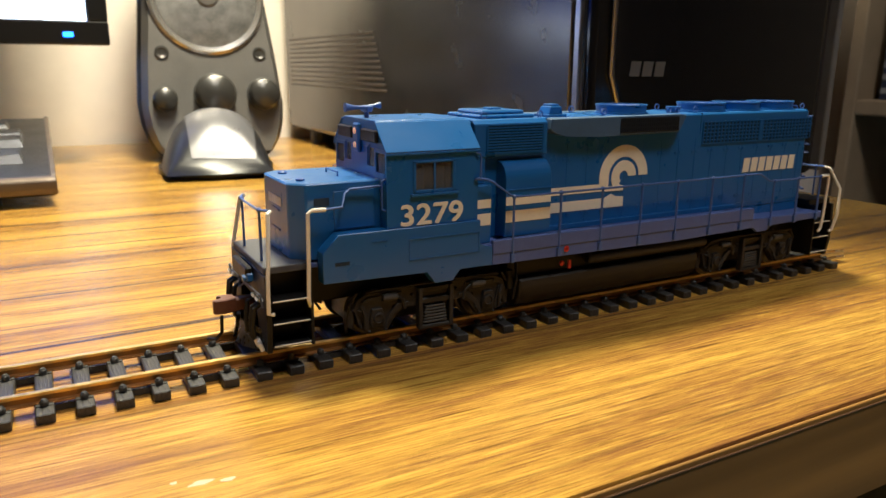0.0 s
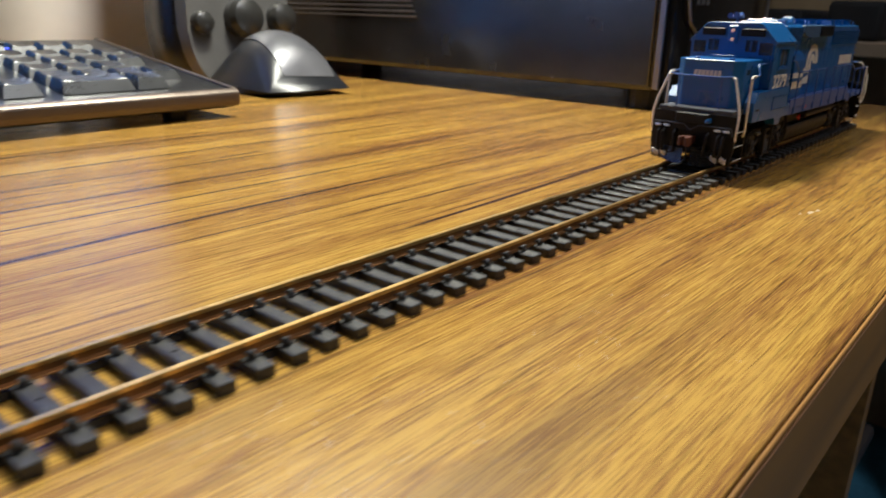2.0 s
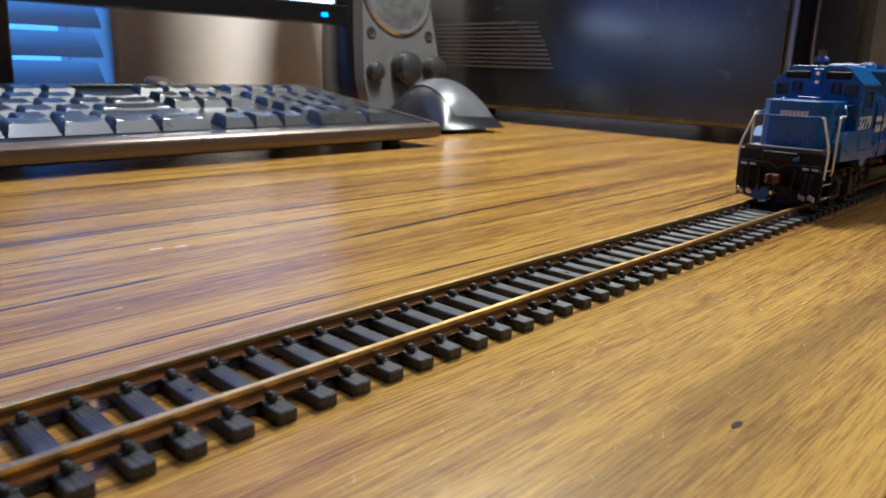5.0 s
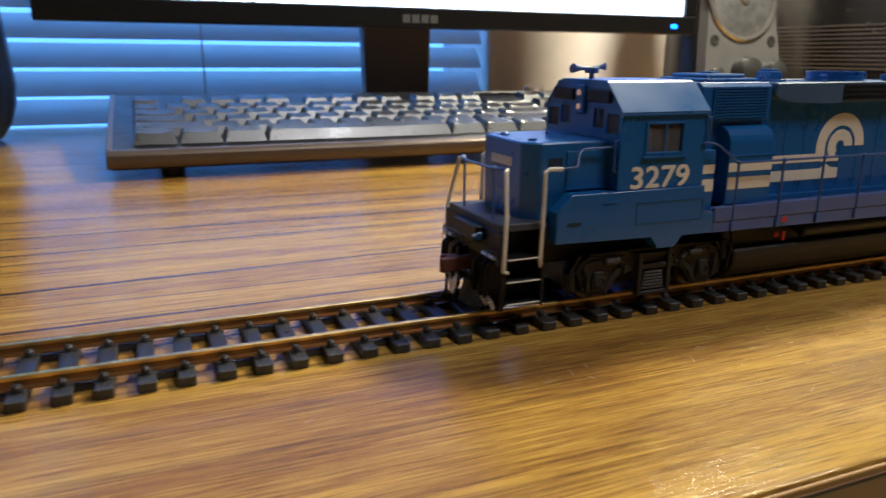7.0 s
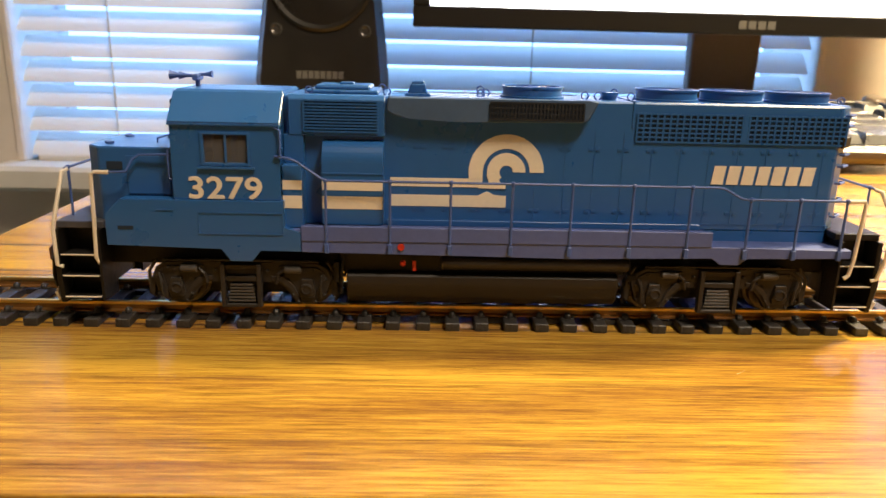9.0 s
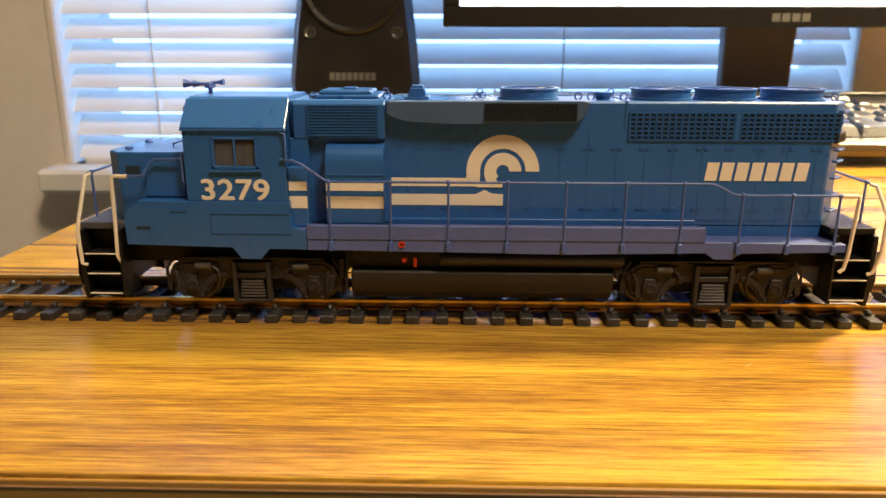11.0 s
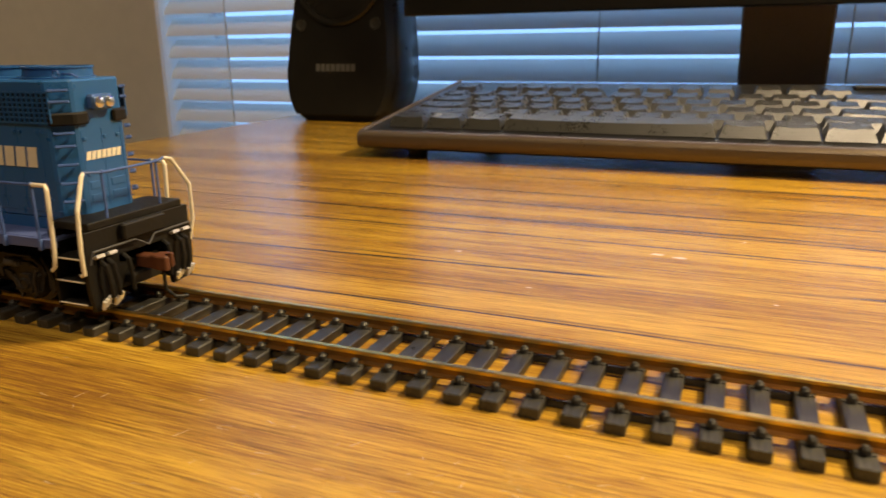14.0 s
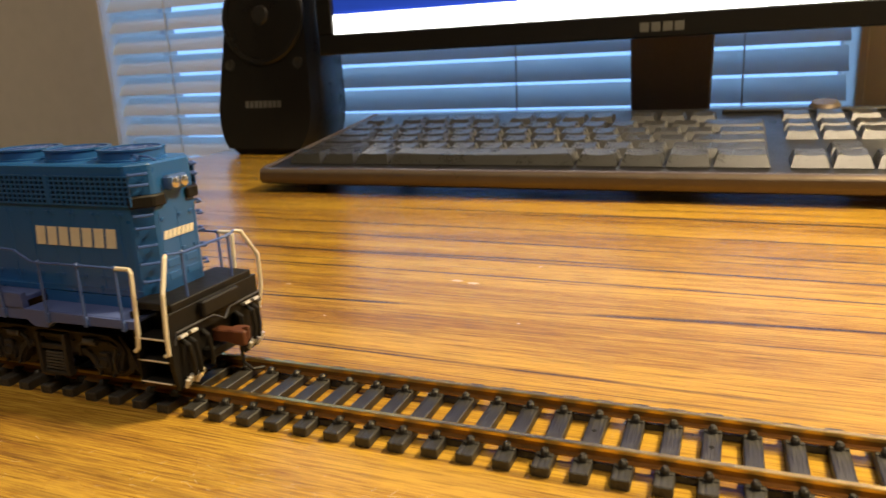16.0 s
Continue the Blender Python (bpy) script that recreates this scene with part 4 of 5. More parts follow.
        letter_bars(loco, 153.5 if s < 0 else 179.8, s * 10.42, 37.0, 25.4, 4.5, 7, s)
        handrails(loco, s)
    # roof
    bm = bmesh.new()
    box(bm, 56.5, 73.5, -8.5, 8.5, 56.2, 57.2, 0.3)
    box(bm, 58.5, 71.5, -6.5, 6.5, 57.0, 58.2, 0.4)
    box(bm, 63.8, 67.2, -2, 2, 58.1, 58.7, 0.2)
    part("roof_hatch", bm, BLUE, loco)
    bm = bmesh.new()
    box(bm, 79.6, 85.6, -6.5, 0.5, 56.0, 56.7, 0.1)
    prism(bm, [(80.2, 56.6), (85.0, 56.6), (84.4, 58.8), (81.0, 58.8)], "y", -5.6, -0.6, 0.2)
    box(bm, 81.3, 84.1, -5.0, -1.2, 58.7, 59.4, 0.15)
    part("exhaust_box", bm, BLUE, loco)
    bm = bmesh.new()
    lathe(bm, [(1.7, 0), (2.0, 1.0), (2.3, 1.2), (2.3, 1.8), (1.6, 1.8)], (129, -3, 56), (0, 0, 1), 16)
    part("roof_vent", bm, BLUE, loco)
    for spec in ((99.0, 99.3, -10.4, 10.4, 55.7, 56.15), (133.2, 133.6, -10.5, 10.5, 50, 56.2), (76, 76.3, -10.4, 10.4, 56.0, 56.2)):
        part("roof_seam", boxes(spec), BLUE, loco)
    for x in (110.7, 143.9, 160.0, 176.6):
        fan(loco, x, 55.9, 7.3)
    for x, y in ((57.5, -9), (75.5, -8), (97.5, -8), (98.8, -6), (122, -8), (125, -8.5), (133, -8), (184, -7), (73.5, 8), (98.5, 8), (133, 8)):
        bm = tube(bmesh.new(), [(x + 0.85 * math.cos(k), y, 57.1 + 0.85 * math.sin(k)) for k in np.linspace(-1.2, 4.4, 10)], 0.2, 5)
        part("lift_ring", bm, RAILBLUE, loco)
    part("roof_grab", tube(bmesh.new(), [(182.2, -4, 56), (182.2, -4, 57.2), (185.4, -4, 57.0), (186.6, -3.6, 56.2)], 0.25, 6), RAILBLUE, loco)
    # rear end of the hood
    hb = part("rear_headlight_housing", box(bmesh.new(), 187.0, 189.4, -3.0, 3.0, 49.2, 52.6, 0.5), SILVERBLUE, loco, "worn blue headlight housing")
    for y in (-1.45, 1.45):
        part("rear_headlight", lathe(bmesh.new(), [(1.25, 0), (1.25, 0.3), (0.6, 0.45)], (189.4, y, 50.9), (1, 0, 0), 16), CLEAR, hb, "clear headlight lens")
    for s in (-1, 1):
        bm = bmesh.new()
        prism(bm, [(183.4, s * 10.2), (186.9, s * 6.85), (187.2, s * 3.4), (188.2, s * 3.4), (188.1, s * 7.2), (184.2, s * 11.0)], "z", 46.2, 49.0, 0.4)
        part("rear_number_board", bm, BLACK, loco, "black number board wrapped round the corner")
        for z in (29.5, 33.6, 37.7, 41.8, 44.6, 51.4, 53.8):
            a, c = Vector((184.2, s * 9.8, z)), Vector((186.8, s * 7.2, z))
            o = Vector((0.75, s * 0.75, 0))
            rung = tube(bmesh.new(), [a, a + o, c + o, c], 0.33, 6)
            part("rung", rung, RAILBLUE, loco)
    letter_bars(loco, 0, 0, 0, 10.0, 1.9, 7, -1, "rear_lettering_bar", 0.25, WHITE, pose(187.3 * MM, -5.2 * MM, 38.2 * MM, 0, 0, 90))
    bm = bmesh.new()
    for z in (28.5, 31.5):
        box(bm, 187.1, 187.35, -5, -1, z, z + 1.8, 0.08)
        box(bm, 187.1, 187.35, 1, 5, z, z + 1.8, 0.08)
    for y in (-5.6, 0, 5.6):
        box(bm, 187.1, 187.3, y - 0.1, y + 0.1, 27, 45)
    for z in (34.6, 42.6):
        for y in (-4.8, 0.8, 4.6):
            box(bm, 187.1, 187.5, y - 0.5, y + 0.5, z, z + 0.8, 0.08)
    part("rear_door_trim", bm, BLUE, loco)
    # tank, air reservoirs, red valves
    bm = bmesh.new()
    prism(bm, [(-14.6, 14.2), (-12.2, 14.6), (12.2, 14.6), (14.6, 14.2), (14.9, 12), (14.0, 8.6), (11.6, 6.2), (-11.6, 6.2), (-14.0, 8.6), (-14.9, 12)], "x", 66.2, 132.2, 0.4)
    part("fuel_tank", bm, TANK, loco, "dark brown fuel tank")
    for s in (-1, 1):
        part("air_reservoir", cyl(bmesh.new(), (88.5, s * 14.4, 17.6), (1, 0, 0), 1.75, 46, 16, 0.5), TANK, loco)
        part("fuel_valve", lathe(bmesh.new(), [(0.75, 0), (0.75, 0.5), (0.4, 0.8)], (79.7, s * 14.6, 17.3), (0, s, 0), 10), RED, loco, "red fuel shut-off")
        part("fuel_gauge", boxes((82.0, 82.9, *sorted((s * 14.4, s * 15.0)), 15.4, 17.9), bev=0.1), RED, loco)
        bm = lathe(bmesh.new(), [(0.85, 0), (0.85, 0.12), (0.4, 0.12), (0.4, 0)], (79.3, s * 17.1, 21.9), (0, s, 0), 12)
        part("sill_valve", bm, RED, loco)
        bm = bmesh.new()
        cyl(bm, (63.8, s * 13, 12), (0, 0, 1), 1.0, 5, 10)
        tube(bm, [(65.5, s * 13.5, 19), (65.2, s * 14.5, 15), (64.8, s * 13.5, 9)], 0.4, 6)
        part("pipe_fitting", bm, BLACK, loco)
        part("end_valve", cyl(bmesh.new(), (134.5, s * 12.5, 14), (1, 0, 0), 1.2, 2.2, 10), BLACK, loco)
    wheels = truck(loco, 41.0) + truck(loco, 157.0)
    pilot(loco, -0.6, -1)
    pilot(loco, 194.0, 1)
    bm = bmesh.new()
    for s in (-1, 1):
        loops = []
        for y, x, lo in ((12.4, -0.6, 8.0), (9.6, -1.8, 6.0), (5.6, -3.2, 5.5), (1.6, -4.2, 5.6)):
            loops.append([bm.verts.new(v) for v in ((x - 1.6, s * y, lo), (x - 0.7, s * y, (lo + 11) / 2), (x - 0.4, s * y, 11.0), (x + 0.5, s * y, 11.0), (x + 0.2, s * y, (lo + 11) / 2), (x - 0.7, s * y, lo))])
        skin(bm, loops)
    part("snow_plow", bm, PLOW, loco, "dark grey curved snow plow")
    end_rail(loco, 0.9, 38.2, -1)
    end_rail(loco, 193.2, 36.8, 1)
    return loco, wheels


def emblem(loco, xc, y, zc, s):
    """Round arch emblem over two bars, as plain shapes."""
    def arc(r0, r1, a0, a1, k=18):
        bm = bmesh.new()
        an = np.linspace(radians(a0), radians(a1), k)
        pts = [(xc + r1 * math.cos(a), zc + r1 * math.sin(a)) for a in an] + [(xc + r0 * math.cos(a), zc + r0 * math.sin(a)) for a in an[::-1]]
        lo = [bm.verts.new((u, y, v)) for u, v in pts]
        hi = [bm.verts.new((u, y + s * 0.1, v)) for u, v in pts]
        n2 = len(pts)
        for i in range(k - 1):
            j = n2 - 1 - i
            for q in (lo, hi):
                bm.faces.new((q[i], q[i + 1], q[j - 1], q[j]))
        for i in range(n2):
            bm.faces.new((lo[i], hi[i], hi[(i + 1) % n2], lo[(i + 1) % n2]))
        return bm
    part("emblem_arch", arc(5.6, 9.0, 0, 186), WHITE, loco, "cream arch of the round emblem", smooth=0)
    part("emblem_arch", arc(1.6, 4.6, 0, 230), WHITE, loco, "cream arch of the round emblem", smooth=0)
    part("emblem_foot", prism(bmesh.new(), [(95.1, 39.2), (98.4, 39.2), (98.4, 36.4), (104.0, 36.4), (104.0, 35.0), (97.4, 35.0), (97.4, 37.3), (95.1, 37.3)], "y", *sorted((y, y + s * 0.16))), WHITE, loco, smooth=0)
    part("emblem_foot", prism(bmesh.new(), [(97.4, 30.4), (104.2, 30.4), (104.2, 33.2), (101.4, 33.4), (99.6, 34.3), (97.4, 33.2)], "y", *sorted((y, y + s * 0.20))), WHITE, loco, smooth=0)
    part("emblem_foot", prism(bmesh.new(), [(100.6, 35.0), (104.0, 35.0), (102.2, 37.2), (101.4, 38.6), (99.3, 38.2)], "y", *sorted((y, y + s * 0.24))), WHITE, loco, smooth=0)


# ---- things on the desk ----
def build_keyboard():
    """Wedge keyboard, front edge at y = 240."""
    x0, x1, y0, y1 = -144.0, 299.0, 240.0, 402.0
    kb = thing("keyboard", (x0 + x1) / 2, y0, 0, "black computer keyboard with dark grey keys and silver front edge", "keyboard")
    w = (x1 - x0) / 2
    d = y1 - y0
    rise = math.atan2(19.0, d)
    bm = bmesh.new()
    prism(bm, [(2.5, 5.0), (0.8, 12.4), (2.5, 14.4), (d - 4, 34.0), (d, 33.0), (d, 24), (d - 6, 15)], "x", -w, w, 0.8)
    part("body", bm, KEYBODY, kb)
    bm = bmesh.new()
    prism(bm, [(0.0, 6.0), (-1.6, 9.0), (-1.2, 13.2), (1.0, 15.2), (4.2, 15.4), (4.0, 6.0)], "x", -w - 1.2, w + 1.2, 0.5)
    for s in (-1, 1):
        a, b = sorted((s * (w + 1.2), s * (w - 1.5)))
        prism(bm, [(2, 11.5), (3, 15.6), (d - 2, 35.0), (d - 1, 31.5)], "x", a, b, 0.4)
    part("silver_edge", bm, KEYTRIM, kb, "silver trim round the edge")
    for s in (-1, 1):
        for yy in (14, d - 14):
            part("foot", cyl(bmesh.new(), (s * (w - 30), yy, 0), (0, 0, 1), 6, 10 if yy > 40 else 6, 12), KEYBODY, kb)
    # key rows, front to back; (start, width) in key units of 18.4
    u = 18.4
    rows = [
        (0, [1.25, 1.25, 1.25, 6.0, 1.25, 1.25, 1.25, 1.5], 0), (1, [2.25] + [1] * 10 + [2.75], 0), (2, [1.75] + [1] * 11 + [2.25], 0),
        (3, [1.5] + [1] * 12 + [1.5], 0), (4, [1] * 13 + [2], 0), (5.35, [1] + [0.6] + [1] * 4 + [0.45] + [1] * 4 + [0.45] + [1] * 3, 5),
        (0, [1, 1, 1], 15.4), (1, [-1, 1, -1], 15.4), (3, [1, 1, 1], 15.4), (4, [1, 1, 1], 15.4), (5.35, [1, 1, 1], 15.4),
        (0, [2, 1, -1], 18.8), (1, [1, 1, 1, 1], 18.8), (2, [1, 1, 1, -1], 18.8), (3, [1, 1, 1, 1], 18.8), (4, [1, 1, 1, 1], 18.8), (5.35, [0.9, 0.9, 0.9, 0.9], 18.8),
    ]
    total = 22.85 * u
    cache = {}
    for row, widths, start in rows:
        if row == 5.35 and start == 5:
            start = 0
        x = -total / 2 + start * u
        y = 22 + row * u * 1.04
        z = 14.8 + (y - 3) * math.tan(rise) + (1.2 if row == 0 else 0)
        for k in widths:
            if k < 0:
                x += -k * u
                continue
            if k in (0.6, 0.45):
                x += k * u
                continue
            key = (k,)
            if key not in cache:
                bm = bmesh.new()
                lw, ww = u * 0.93, k * u - 1.3
                lo = [bm.verts.new((a * ww / 2, b * lw / 2, -1)) for a, b in ((-1, -1), (1, -1), (1, 1), (-1, 1))]
                hw, f0, f1 = ww / 2 - 2.0, -lw / 2 + 4.2, lw / 2 - 1.0
                steps = [-1, -0.6, 0, 0.6, 1]
                near = [bm.verts.new((q * hw, f0, 3.9 + 0.8 * q * q)) for q in steps]
                far = [bm.verts.new((q * hw, f1, 4.3 + 0.8 * q * q)) for q in steps]
                tops = [bm.faces.new((near[i], near[i + 1], far[i + 1], far[i])) for i in range(4)]
                bm.faces.new([lo[0], lo[1]] + near[::-1])
                bm.faces.new([lo[2], lo[3]] + far)
                bm.faces.new((lo[1], lo[2], far[4], near[4]))
                bm.faces.new((lo[3], lo[0], near[0], far[0]))
                rim = [e for e in bm.edges if len([f for f in e.link_faces if f in tops]) == 1]
                bmesh.ops.bevel(bm, geom=rim, offset=0.6, segments=2, affect="EDGES")
                cache[key] = part("key", bm, KEYCAP, kb)
                ob = cache[key]
            else:
                ob = again("key", cache[key], kb)
            ob.location = ((x + k * u / 2) * MM, y * MM, z * MM)
            ob.rotation_euler = (rise, 0, 0)
            x += k * u
    part("indicator_light", box(bmesh.new(), total / 2 - 60, total / 2 - 54, 124, 126, 31.0, 31.8, 0.2), glow("indicator_blue", (0.1, 0.12, 1.0), 1.5), kb)
    bm = lathe(bmesh.new(), [(9, 0), (9, 6), (7.5, 8), (0.5, 8.4)], (100, 148, 30), (0, -0.2, 1), 24)
    part("volume_dial", bm, KEYTRIM, kb, "round silver volume dial")
    part("media_strip", box(bmesh.new(), 40, 160, 140, 154, 31.0, 34.4, 0.8), KEYBODY, kb)


def build_mouse():
    m = thing("mouse", 397, 335, 0, "silver topped computer mouse with dark sides", "mouse", rz=-8)
    def shell(a0, a1, lift, name, mat, label=""):
        """A strip of the waisted hump between two angles round its long axis."""
        bm = bmesh.new()
        loops = []
        for i in range(19):
            k = i / 18
            y = -40 + 80 * k
            h = 41 * math.sin(math.pi * (0.05 + 0.88 * k)) ** 0.55 + lift
            half = 31 * (0.86 + 0.14 * math.sin(math.pi * (0.1 + 0.8 * k))) + lift
            row = []
            for a in np.linspace(radians(a0), radians(a1), 17):
                c, q = math.cos(a), max(0.0, math.sin(a))
                x = half * math.copysign(abs(c) ** 0.95, c) * (1 + 0.13 * (1 - q) ** 3)
                row.append(bm.verts.new((x, y - 7 * (1 - q) * (1 - 2 * k), 4 + (h - 4) * q ** 0.85)))
            loops.append(row)
        for a, b in zip(loops, loops[1:]):
            for j in range(16):
                bm.faces.new((a[j], a[j + 1], b[j + 1], b[j]))
        bm.faces.new(loops[0])
        bm.faces.new(loops[-1][::-1])
        bm.faces.new([q[0] for q in loops] + [q[-1] for q in loops[::-1]])
        return part(name, bm, mat, m, label, smooth=1.2)
    shell(0, 180, 0, "body", MOUSESIDE)
    shell(42, 124, 0.9, "top_shell", MOUSETOP, "shiny silver top shell")
    part("base", prism(bmesh.new(), [(37 * math.cos(a), 1 + 43 * math.sin(a)) for a in np.linspace(0, 2 * math.pi, 33)[:-1]], "z", 0, 5, 0.8), SPKDARK, m)
    part("scroll_wheel", cyl(bmesh.new(), (-3, 24, 24), (1, 0, 0), 9, 6, 20, 1), MOUSESIDE, m)


def build_speaker(name, x, y, front, label, knobs, rz):
    sp = thing(name, x, y, 0, label, "speaker", "desk speakers", rz=rz)
    lean = 0.16
    def out(z):
        half = 59 - 0.115 * z
        k = min(1.0, (z + 1.5) / 55)
        return half * (0.48 + 0.52 * math.sqrt(max(0, 1 - (1 - k) ** 2)))
    def shell(f0, f1, nm, mat, inset=0.0):
        bm = bmesh.new()
        loops = []
        for z in (0, 3, 8, 16, 26, 40, 70, 110, 150, 190, 215, 224):
            w = out(z) - inset - (8 if z > 220 else 3 if z > 210 else 0)
            a, b = f0 + lean * z, f1 + lean * z * 0.6
            c = 10
            loops.append([bm.verts.new(p) for p in ((-w, a + c * 0.5, z), (-w + c * 0.5, a, z), (w - c * 0.5, a, z), (w, a + c * 0.5, z), (w * 0.92, b - c, z), (w * 0.7, b, z), (-w * 0.7, b, z), (-w * 0.92, b - c, z))])
        skin(bm, loops)
        return part(nm, bm, mat, sp, smooth=0.9)
    shell(8, 72, "cabinet", SPKDARK)
    bm = bmesh.new()
    loops = []
    for z in (6, 9, 16, 26, 40, 70, 110, 150, 190, 212, 220):
        w = out(z) - 2 - (7 if z > 215 else 0)
        loops.append([bm.verts.new(p) for p in ((-w, 9 + lean * z, z), (-w + 4, 1 + lean * z, z), (w - 4, 1 + lean * z, z), (w, 9 + lean * z, z))])
    skin(bm, loops)
    face = part("front_panel", bm, front, sp, smooth=0.5)
    n = Vector((0, -1, lean)).normalized()
    def on(xx, z, o=0.0):
        return Vector((xx, 1 + lean * z, z)) + n * o
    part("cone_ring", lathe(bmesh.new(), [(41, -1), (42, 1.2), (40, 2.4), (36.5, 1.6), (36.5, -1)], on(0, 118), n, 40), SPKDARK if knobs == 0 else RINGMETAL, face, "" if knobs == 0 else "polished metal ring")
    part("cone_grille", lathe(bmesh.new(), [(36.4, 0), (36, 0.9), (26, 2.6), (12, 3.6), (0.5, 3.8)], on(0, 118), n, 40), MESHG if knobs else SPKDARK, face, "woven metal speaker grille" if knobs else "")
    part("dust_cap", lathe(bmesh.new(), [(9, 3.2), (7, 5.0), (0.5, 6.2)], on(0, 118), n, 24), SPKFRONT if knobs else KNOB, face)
    for s in (-1, 1):
        part("screw", lathe(bmesh.new(), [(5.0, 0), (5.0, 0.8), (3.8, 1.0), (2.4, 0.4), (0.4, 0.4)], on(s * 35, 78), n, 16), KNOB, face)
    if knobs:
        for xx, z, r in ((-36, 45, 8.5), (-1, 48, 15), (35, 48, 12)):
            part("knob", lathe(bmesh.new(), [(r, 0), (r, r * 0.5), (r * 0.85, r * 0.85), (r * 0.45, r * 1.05), (0.5, r * 1.1)], on(xx, z), n, 28), KNOB, face, "round dark control knob")
        part("label_plate", boxes((-9, 9, -0.4, 0.4, -1.2, 1.2)), LOGO, face).location = on(2, 31, 0.2) * MM
    else:
        m0 = Matrix.Translation(on(-19, 41, 0.25) * MM) @ pose(0, 0, 0, -math.degrees(math.atan(lean)), 0, 0)
        letter_bars(face, 0, 0, 0, 38, 6.0, 8, -1, "logo_bar", 0.0, LOGO, m0)


def build_monitor():
    mo = thing("monitor", 79, 395, 0, "wide black computer monitor with a bright screen, on a stand", "monitor")
    y = 0.0
    part("back_shell", box(bmesh.new(), -262, 262, 8, 45, 86, 400, 4, 2), BEZEL, mo)
    bm = bmesh.new()
    for spec in ((-264, 264, -6, 12, 82, 97.5), (-264, 264, -6, 12, 388, 404), (-264, -251, -6, 12, 97.5, 388), (251, 264, -6, 12, 97.5, 388)):
        box(bm, *spec, 1.0)
    part("bezel", bm, BEZEL, mo)
    scr = part("screen", boxes((-252, 252, -1, 7, 97, 389)), SCREEN_B, mo, "glowing blue screen image")
    part("task_bar", boxes((-251, 251, -2.2, -1.2, 97.4, 112)), SCREEN_W, scr, "white glowing strip along the screen bottom")
    letter_bars(mo, -16, -6.2, 86.0, 30, 6.0, 4, -1, "logo_bar", 0.0, LOGO)
    part("power_led", box(bmesh.new(), 236, 242, -6.8, -5.8, 87, 90, 0.2), LED, mo, "small blue power light")
    bm = bmesh.new()
    prism(bm, [(-30, 95), (30, 95), (28, 10), (-28, 10)], "y", 52, 66, 1.5)
    st = part("stand_neck", bm, STAND, mo, "flat brown black stand neck")
    part("stand_base", box(bmesh.new(), -110, 110, 20, 148, 0, 11, 3, 2), STAND, mo)


def build_pc():
    pc = thing("desktop_computer", 0, 0, 0, "large glossy black tower computer with a vented side panel", "computer")
    x0, x1, y0, y1, z0, z1 = 508.0, 676.0, 92.0, 535.0, 12.0, 470.0
    part("case_body", box(bmesh.new(), x0 + 2, x1, y0 + 4, y1, z0, z1, 3, 2), CASE, pc)
    side = part("side_panel", box(bmesh.new(), x0, x0 + 3.5, y0 + 8, y1 - 2, z0 + 3, z1 - 3, 1, 2), CASE, pc, "glossy black side panel with blue reflections")
    bm = bmesh.new()
    for i in range(11):
        z = 52 + i * 4.0
        box(bm, x0 - 0.9, x0 + 0.3, 300 + i * 2.2, 520, z, z + 1.5, 0.3)
    part("vent_rib", bm, BINGREY, side)
    bm = bmesh.new()
    prism(bm, [(x0 + 5, y0 + 4), (x0 + 6, y0 - 2), (x0 + 16, y0 - 8), (x1 - 16, y0 - 8), (x1 - 4, y0 - 2), (x1, y0 + 4)], "z", 14, z1, 0.8)
    fr = part("front_bezel", bm, CASEFRONT, pc, "glossy black front bezel")
    part("chrome_edge", box(bmesh.new(), x0 - 1, x0 + 1.2, y0 + 1, y0 + 5, 14, z1, 0.5), CHROME, pc, "slim metallic edge strip")
    bm = bmesh.new()
    tube(bm, [(x0 + 10, y0 - 8.5, 440), (x0 + 10, y0 - 8.5, 66), (x0 + 14, y0 - 9, 54), (x0 + 24, y0 - 9.5, 48), (x0 + 120, y0 - 9.5, 46)], 1.1, 8)
    part("bezel_line", bm, CHROME, fr, "thin curved bright line")
    letter_bars(fr, 528, y0 - 8.6, 65.5, 22, 6.5, 3, -1, "logo_bar", 0.15, LOGO)
    part("corner_strip", box(bmesh.new(), x1 + 0.4, x1 + 5, y0 - 4, y0 + 6, 14, z1, 1.0, 2), POSTGREY, pc, "matte grey corner strip")
    for x in (x0 + 20, x1 - 30):
        for y in (y0 + 20, y1 - 40):
            part("foot", cyl(bmesh.new(), (x, y, 0), (0, 0, 1), 11, 12.5, 16), SPKDARK, pc)


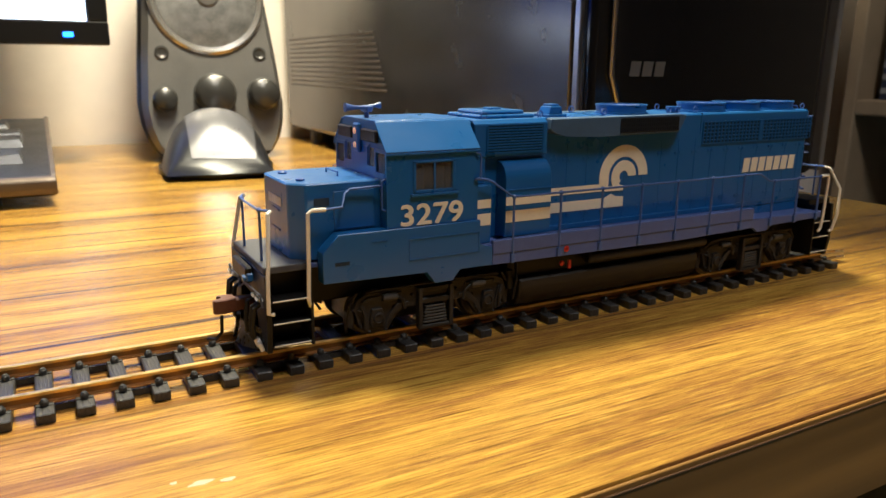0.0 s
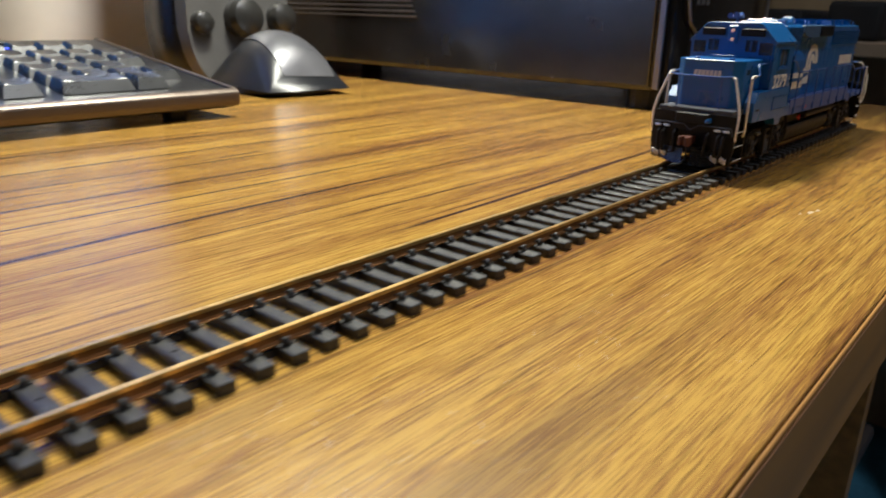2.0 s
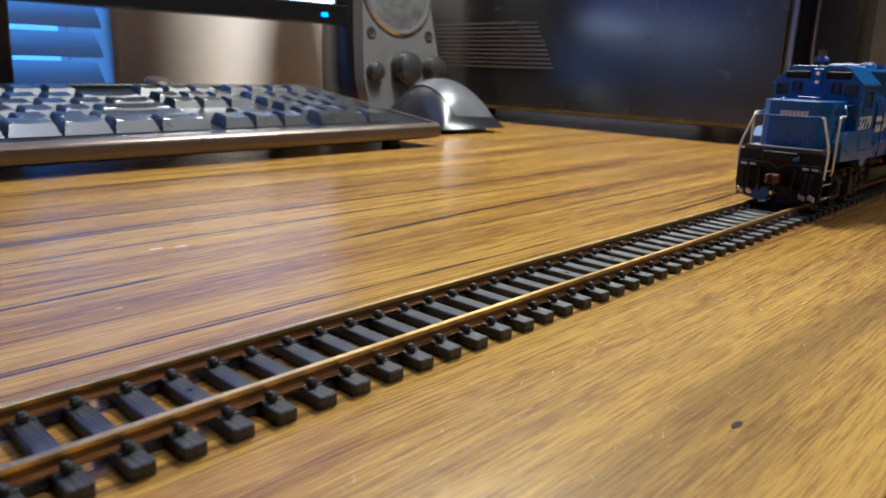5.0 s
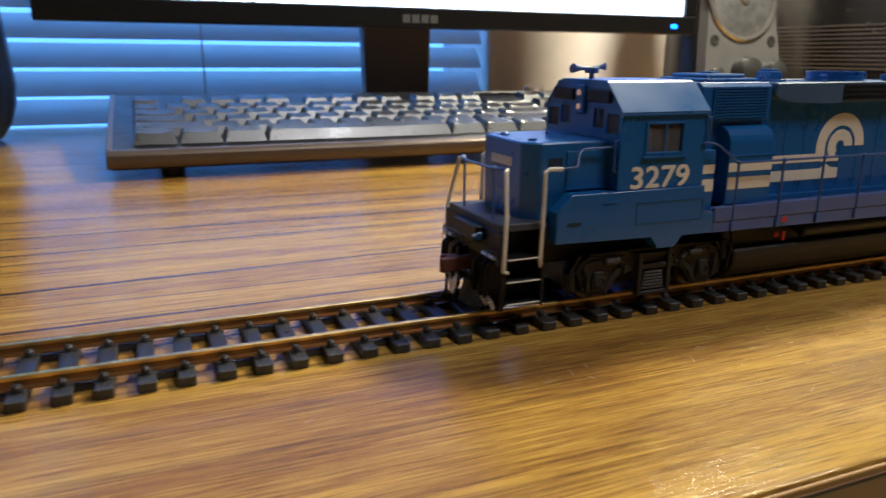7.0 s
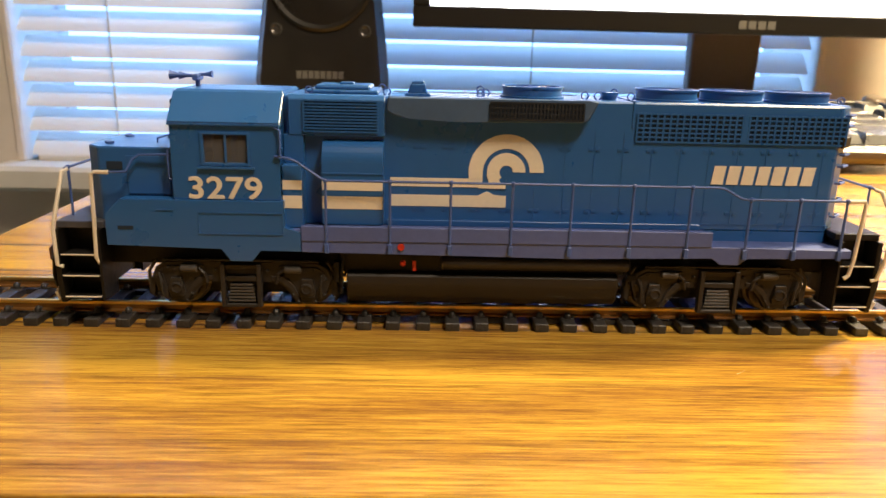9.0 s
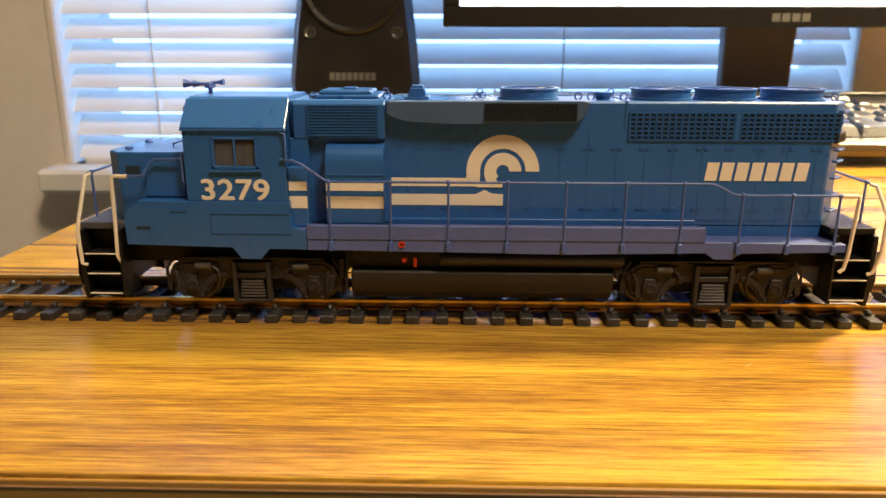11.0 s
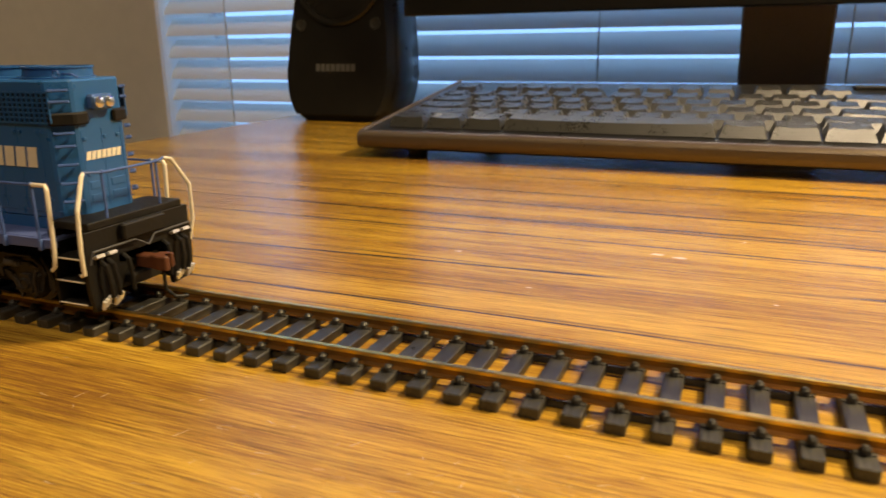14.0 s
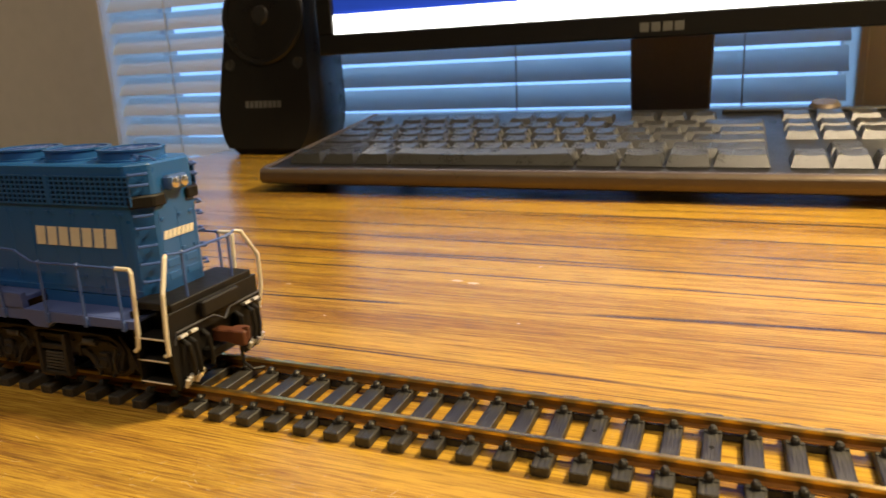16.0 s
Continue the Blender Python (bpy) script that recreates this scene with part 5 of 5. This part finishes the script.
def build_side_of_room():
    sh = thing("bookshelf", 1500, 380, -740, "tan board bookshelf filled with boxes in a dim corner", "shelf")
    for z in (380, 745, 1120, 1500):
        part("shelf_board", boxes((-160, 160, -430, 110, z, z + 22), bev=2), SHELFWOOD, sh)
    for y in (-450, 110):
        part("side_board", boxes((-160, 160, y, y + 20, 0, 1522), bev=2), SHELFWOOD, sh)
    part("back_board", boxes((160, 168, -450, 130, 0, 1522)), SHELFWOOD, sh)
    i = 0
    for z in (27, 55, 83, 111, 139, 167):
        b = thing("flat_box", 1460, 430, z, "flat blue and white card box in a stack", "box", "stack of boxes")
        part("box_body", box(bmesh.new(), -90, 100, -48, 45, 0, 27, 1), BOXW if i % 2 else BOXB, b)
        part("box_band", boxes((-91, -90.2, -46, 44, 9, 17)), BOXB if i % 2 else BOXW, b)
        i += 1
    for y, w, h, mat, lab in ((300, 90, 46, DARKTHING, "black folded bag on the shelf"), (180, 80, 60, DARKTHING, "black case on the shelf")):
        b = thing("bag", 1470, y, 27, lab, "bag")
        part("bag_body", box(bmesh.new(), -90, 90, -w / 2, w / 2, 0, h, 8, 2), mat, b)
    for y, z, mat, nm, lab, w, h in ((340, -338, REDTHING, "red_can", "red container on the lower shelf", 44, 150), (440, -338, BOXW, "paper_stack", "pale paper stack on the lower shelf", 90, 60), (230, -338, DARKTHING, "dark_box", "black box on the lower shelf", 90, 190)):
        b = thing(nm, 1450, y, z, lab, "container")
        if nm == "red_can":
            part("can_body", lathe(bmesh.new(), [(w / 2 - 2, 0), (w / 2, 3), (w / 2, h - 12), (w / 2 - 6, h), (1, h)], (0, 0, 0), (0, 0, 1), 24), mat, b)
        else:
            part("body", box(bmesh.new(), -80, 80, -w / 2, w / 2, 0, h, 2), mat, b)
    bn = thing("storage_bin", 860, 120, -740, "grey brown plastic storage bin on the carpet", "bin")
    bm = bmesh.new()
    prism(bm, [(-150, -120), (150, -120), (150, 120), (-150, 120)], "z", 0, 300, 12)
    part("bin_body", bm, BINGREY, bn)
    part("bin_rim", box(bmesh.new(), -162, 162, -132, 132, 300, 322, 8, 2), BINGREY, bn)
    part("bin_lid", box(bmesh.new(), -150, 150, -120, 120, 322, 332, 4, 2), CARPET, bn)


# ---- the moves ----
TRAVEL = [(0.0, 338.4), (3.6, 338.4), (4.0, 334.0), (4.5, 304.0), (5.0, 242.0), (5.2, 213.5), (5.9, 110.0), (6.6, 5.0), (7.3, -99.4), (7.5, -125.0), (8.0, -180.7), (8.5, -231.6), (9.0, -260.0), (9.3, -264.2), (14.6, -264.2), (15.0, -260.7), (15.5, -236.9), (16.0, -181.4)]


def travel(t):
    """Place along the track: a monotone cubic through TRAVEL."""
    ts, xs = [a for a, _ in TRAVEL], [b for _, b in TRAVEL]
    d = [(xs[i + 1] - xs[i]) / (ts[i + 1] - ts[i]) for i in range(len(ts) - 1)]
    m = [0.0] + [0.0 if d[i - 1] * d[i] <= 0 else 2 * d[i - 1] * d[i] / (d[i - 1] + d[i]) for i in range(1, len(d))] + [d[-1]]
    i = max(k for k in range(len(d)) if ts[k] <= t + 1e-9)
    h = ts[i + 1] - ts[i]
    u = (t - ts[i]) / h
    return (2 * u**3 - 3 * u**2 + 1) * xs[i] + (u**3 - 2 * u**2 + u) * h * m[i] + (-2 * u**3 + 3 * u**2) * xs[i + 1] + (u**3 - u**2) * h * m[i + 1]


def motions():
    times = [0.0, 3.6] + [3.7 + 0.1 * k for k in range(57)] + [9.4, 14.5] + [14.6 + 0.1 * k for k in range(15)]
    walk(loco, [(t, pose(travel(t) * MM, 0, 0)) for t in times])
    fine = [0.0, 3.6] + [3.6 + k / 30 for k in range(1, 172)] + [14.6 + k / 30 for k in range(43)]
    for w in wheels:
        x, _, z = w.location
        walk(w, [(t, pose(x, 0, z, 0, math.degrees((travel(t) - 338.4) / 5.78), 0)) for t in fine])


GLASSWIN = plain("window_pane_glass", (0.8, 0.9, 1.0), 0.02)
GLASSWIN.node_tree.nodes["Principled BSDF"].inputs["Transmission Weight"].default_value = 1.0
GLASSWIN.node_tree.nodes["Principled BSDF"].inputs["IOR"].default_value = 1.05
RINGMETAL = plain("polished_ring_metal", (0.42, 0.40, 0.38), 0.22, metal=0.8)
PLOW = plain("plow_dark_grey", (0.010, 0.010, 0.011), 0.3, grain=0.15, scale=700)
POSTGREY = plain("case_edge_grey", (0.17, 0.16, 0.15), 0.45, grain=0.08, scale=200)
CABIN = plain("cab_interior_grey_brown", (0.24, 0.235, 0.235), 0.6)
BRIGHT = plain("bright_cast_metal", (0.72, 0.70, 0.68), 0.3, metal=0.35)
CHIP = plain("chip_dark_brown", (0.030, 0.016, 0.010), 0.8)
SCUFF = plain("pale_scuff", (0.57, 0.43, 0.26), 0.6)
WHEEL = plain("wheel_dark_metal", (0.10, 0.09, 0.08), 0.35, metal=0.8, grain=0.2, scale=600)
SILVERBLUE = plain("worn_pale_blue", (0.07, 0.14, 0.32), 0.35, metal=0.4, grain=0.3, scale=900)

build_room()
build_desk()
build_keyboard()
build_mouse()
build_speaker("speaker", 412, 388, SPKFRONT, "grey desktop speaker with a round grille and three knobs", 3, 0)
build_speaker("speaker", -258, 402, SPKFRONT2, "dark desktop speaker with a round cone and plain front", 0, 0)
build_monitor()
build_pc()
build_side_of_room()
build_track()
loco, wheels = build_loco()
motions()
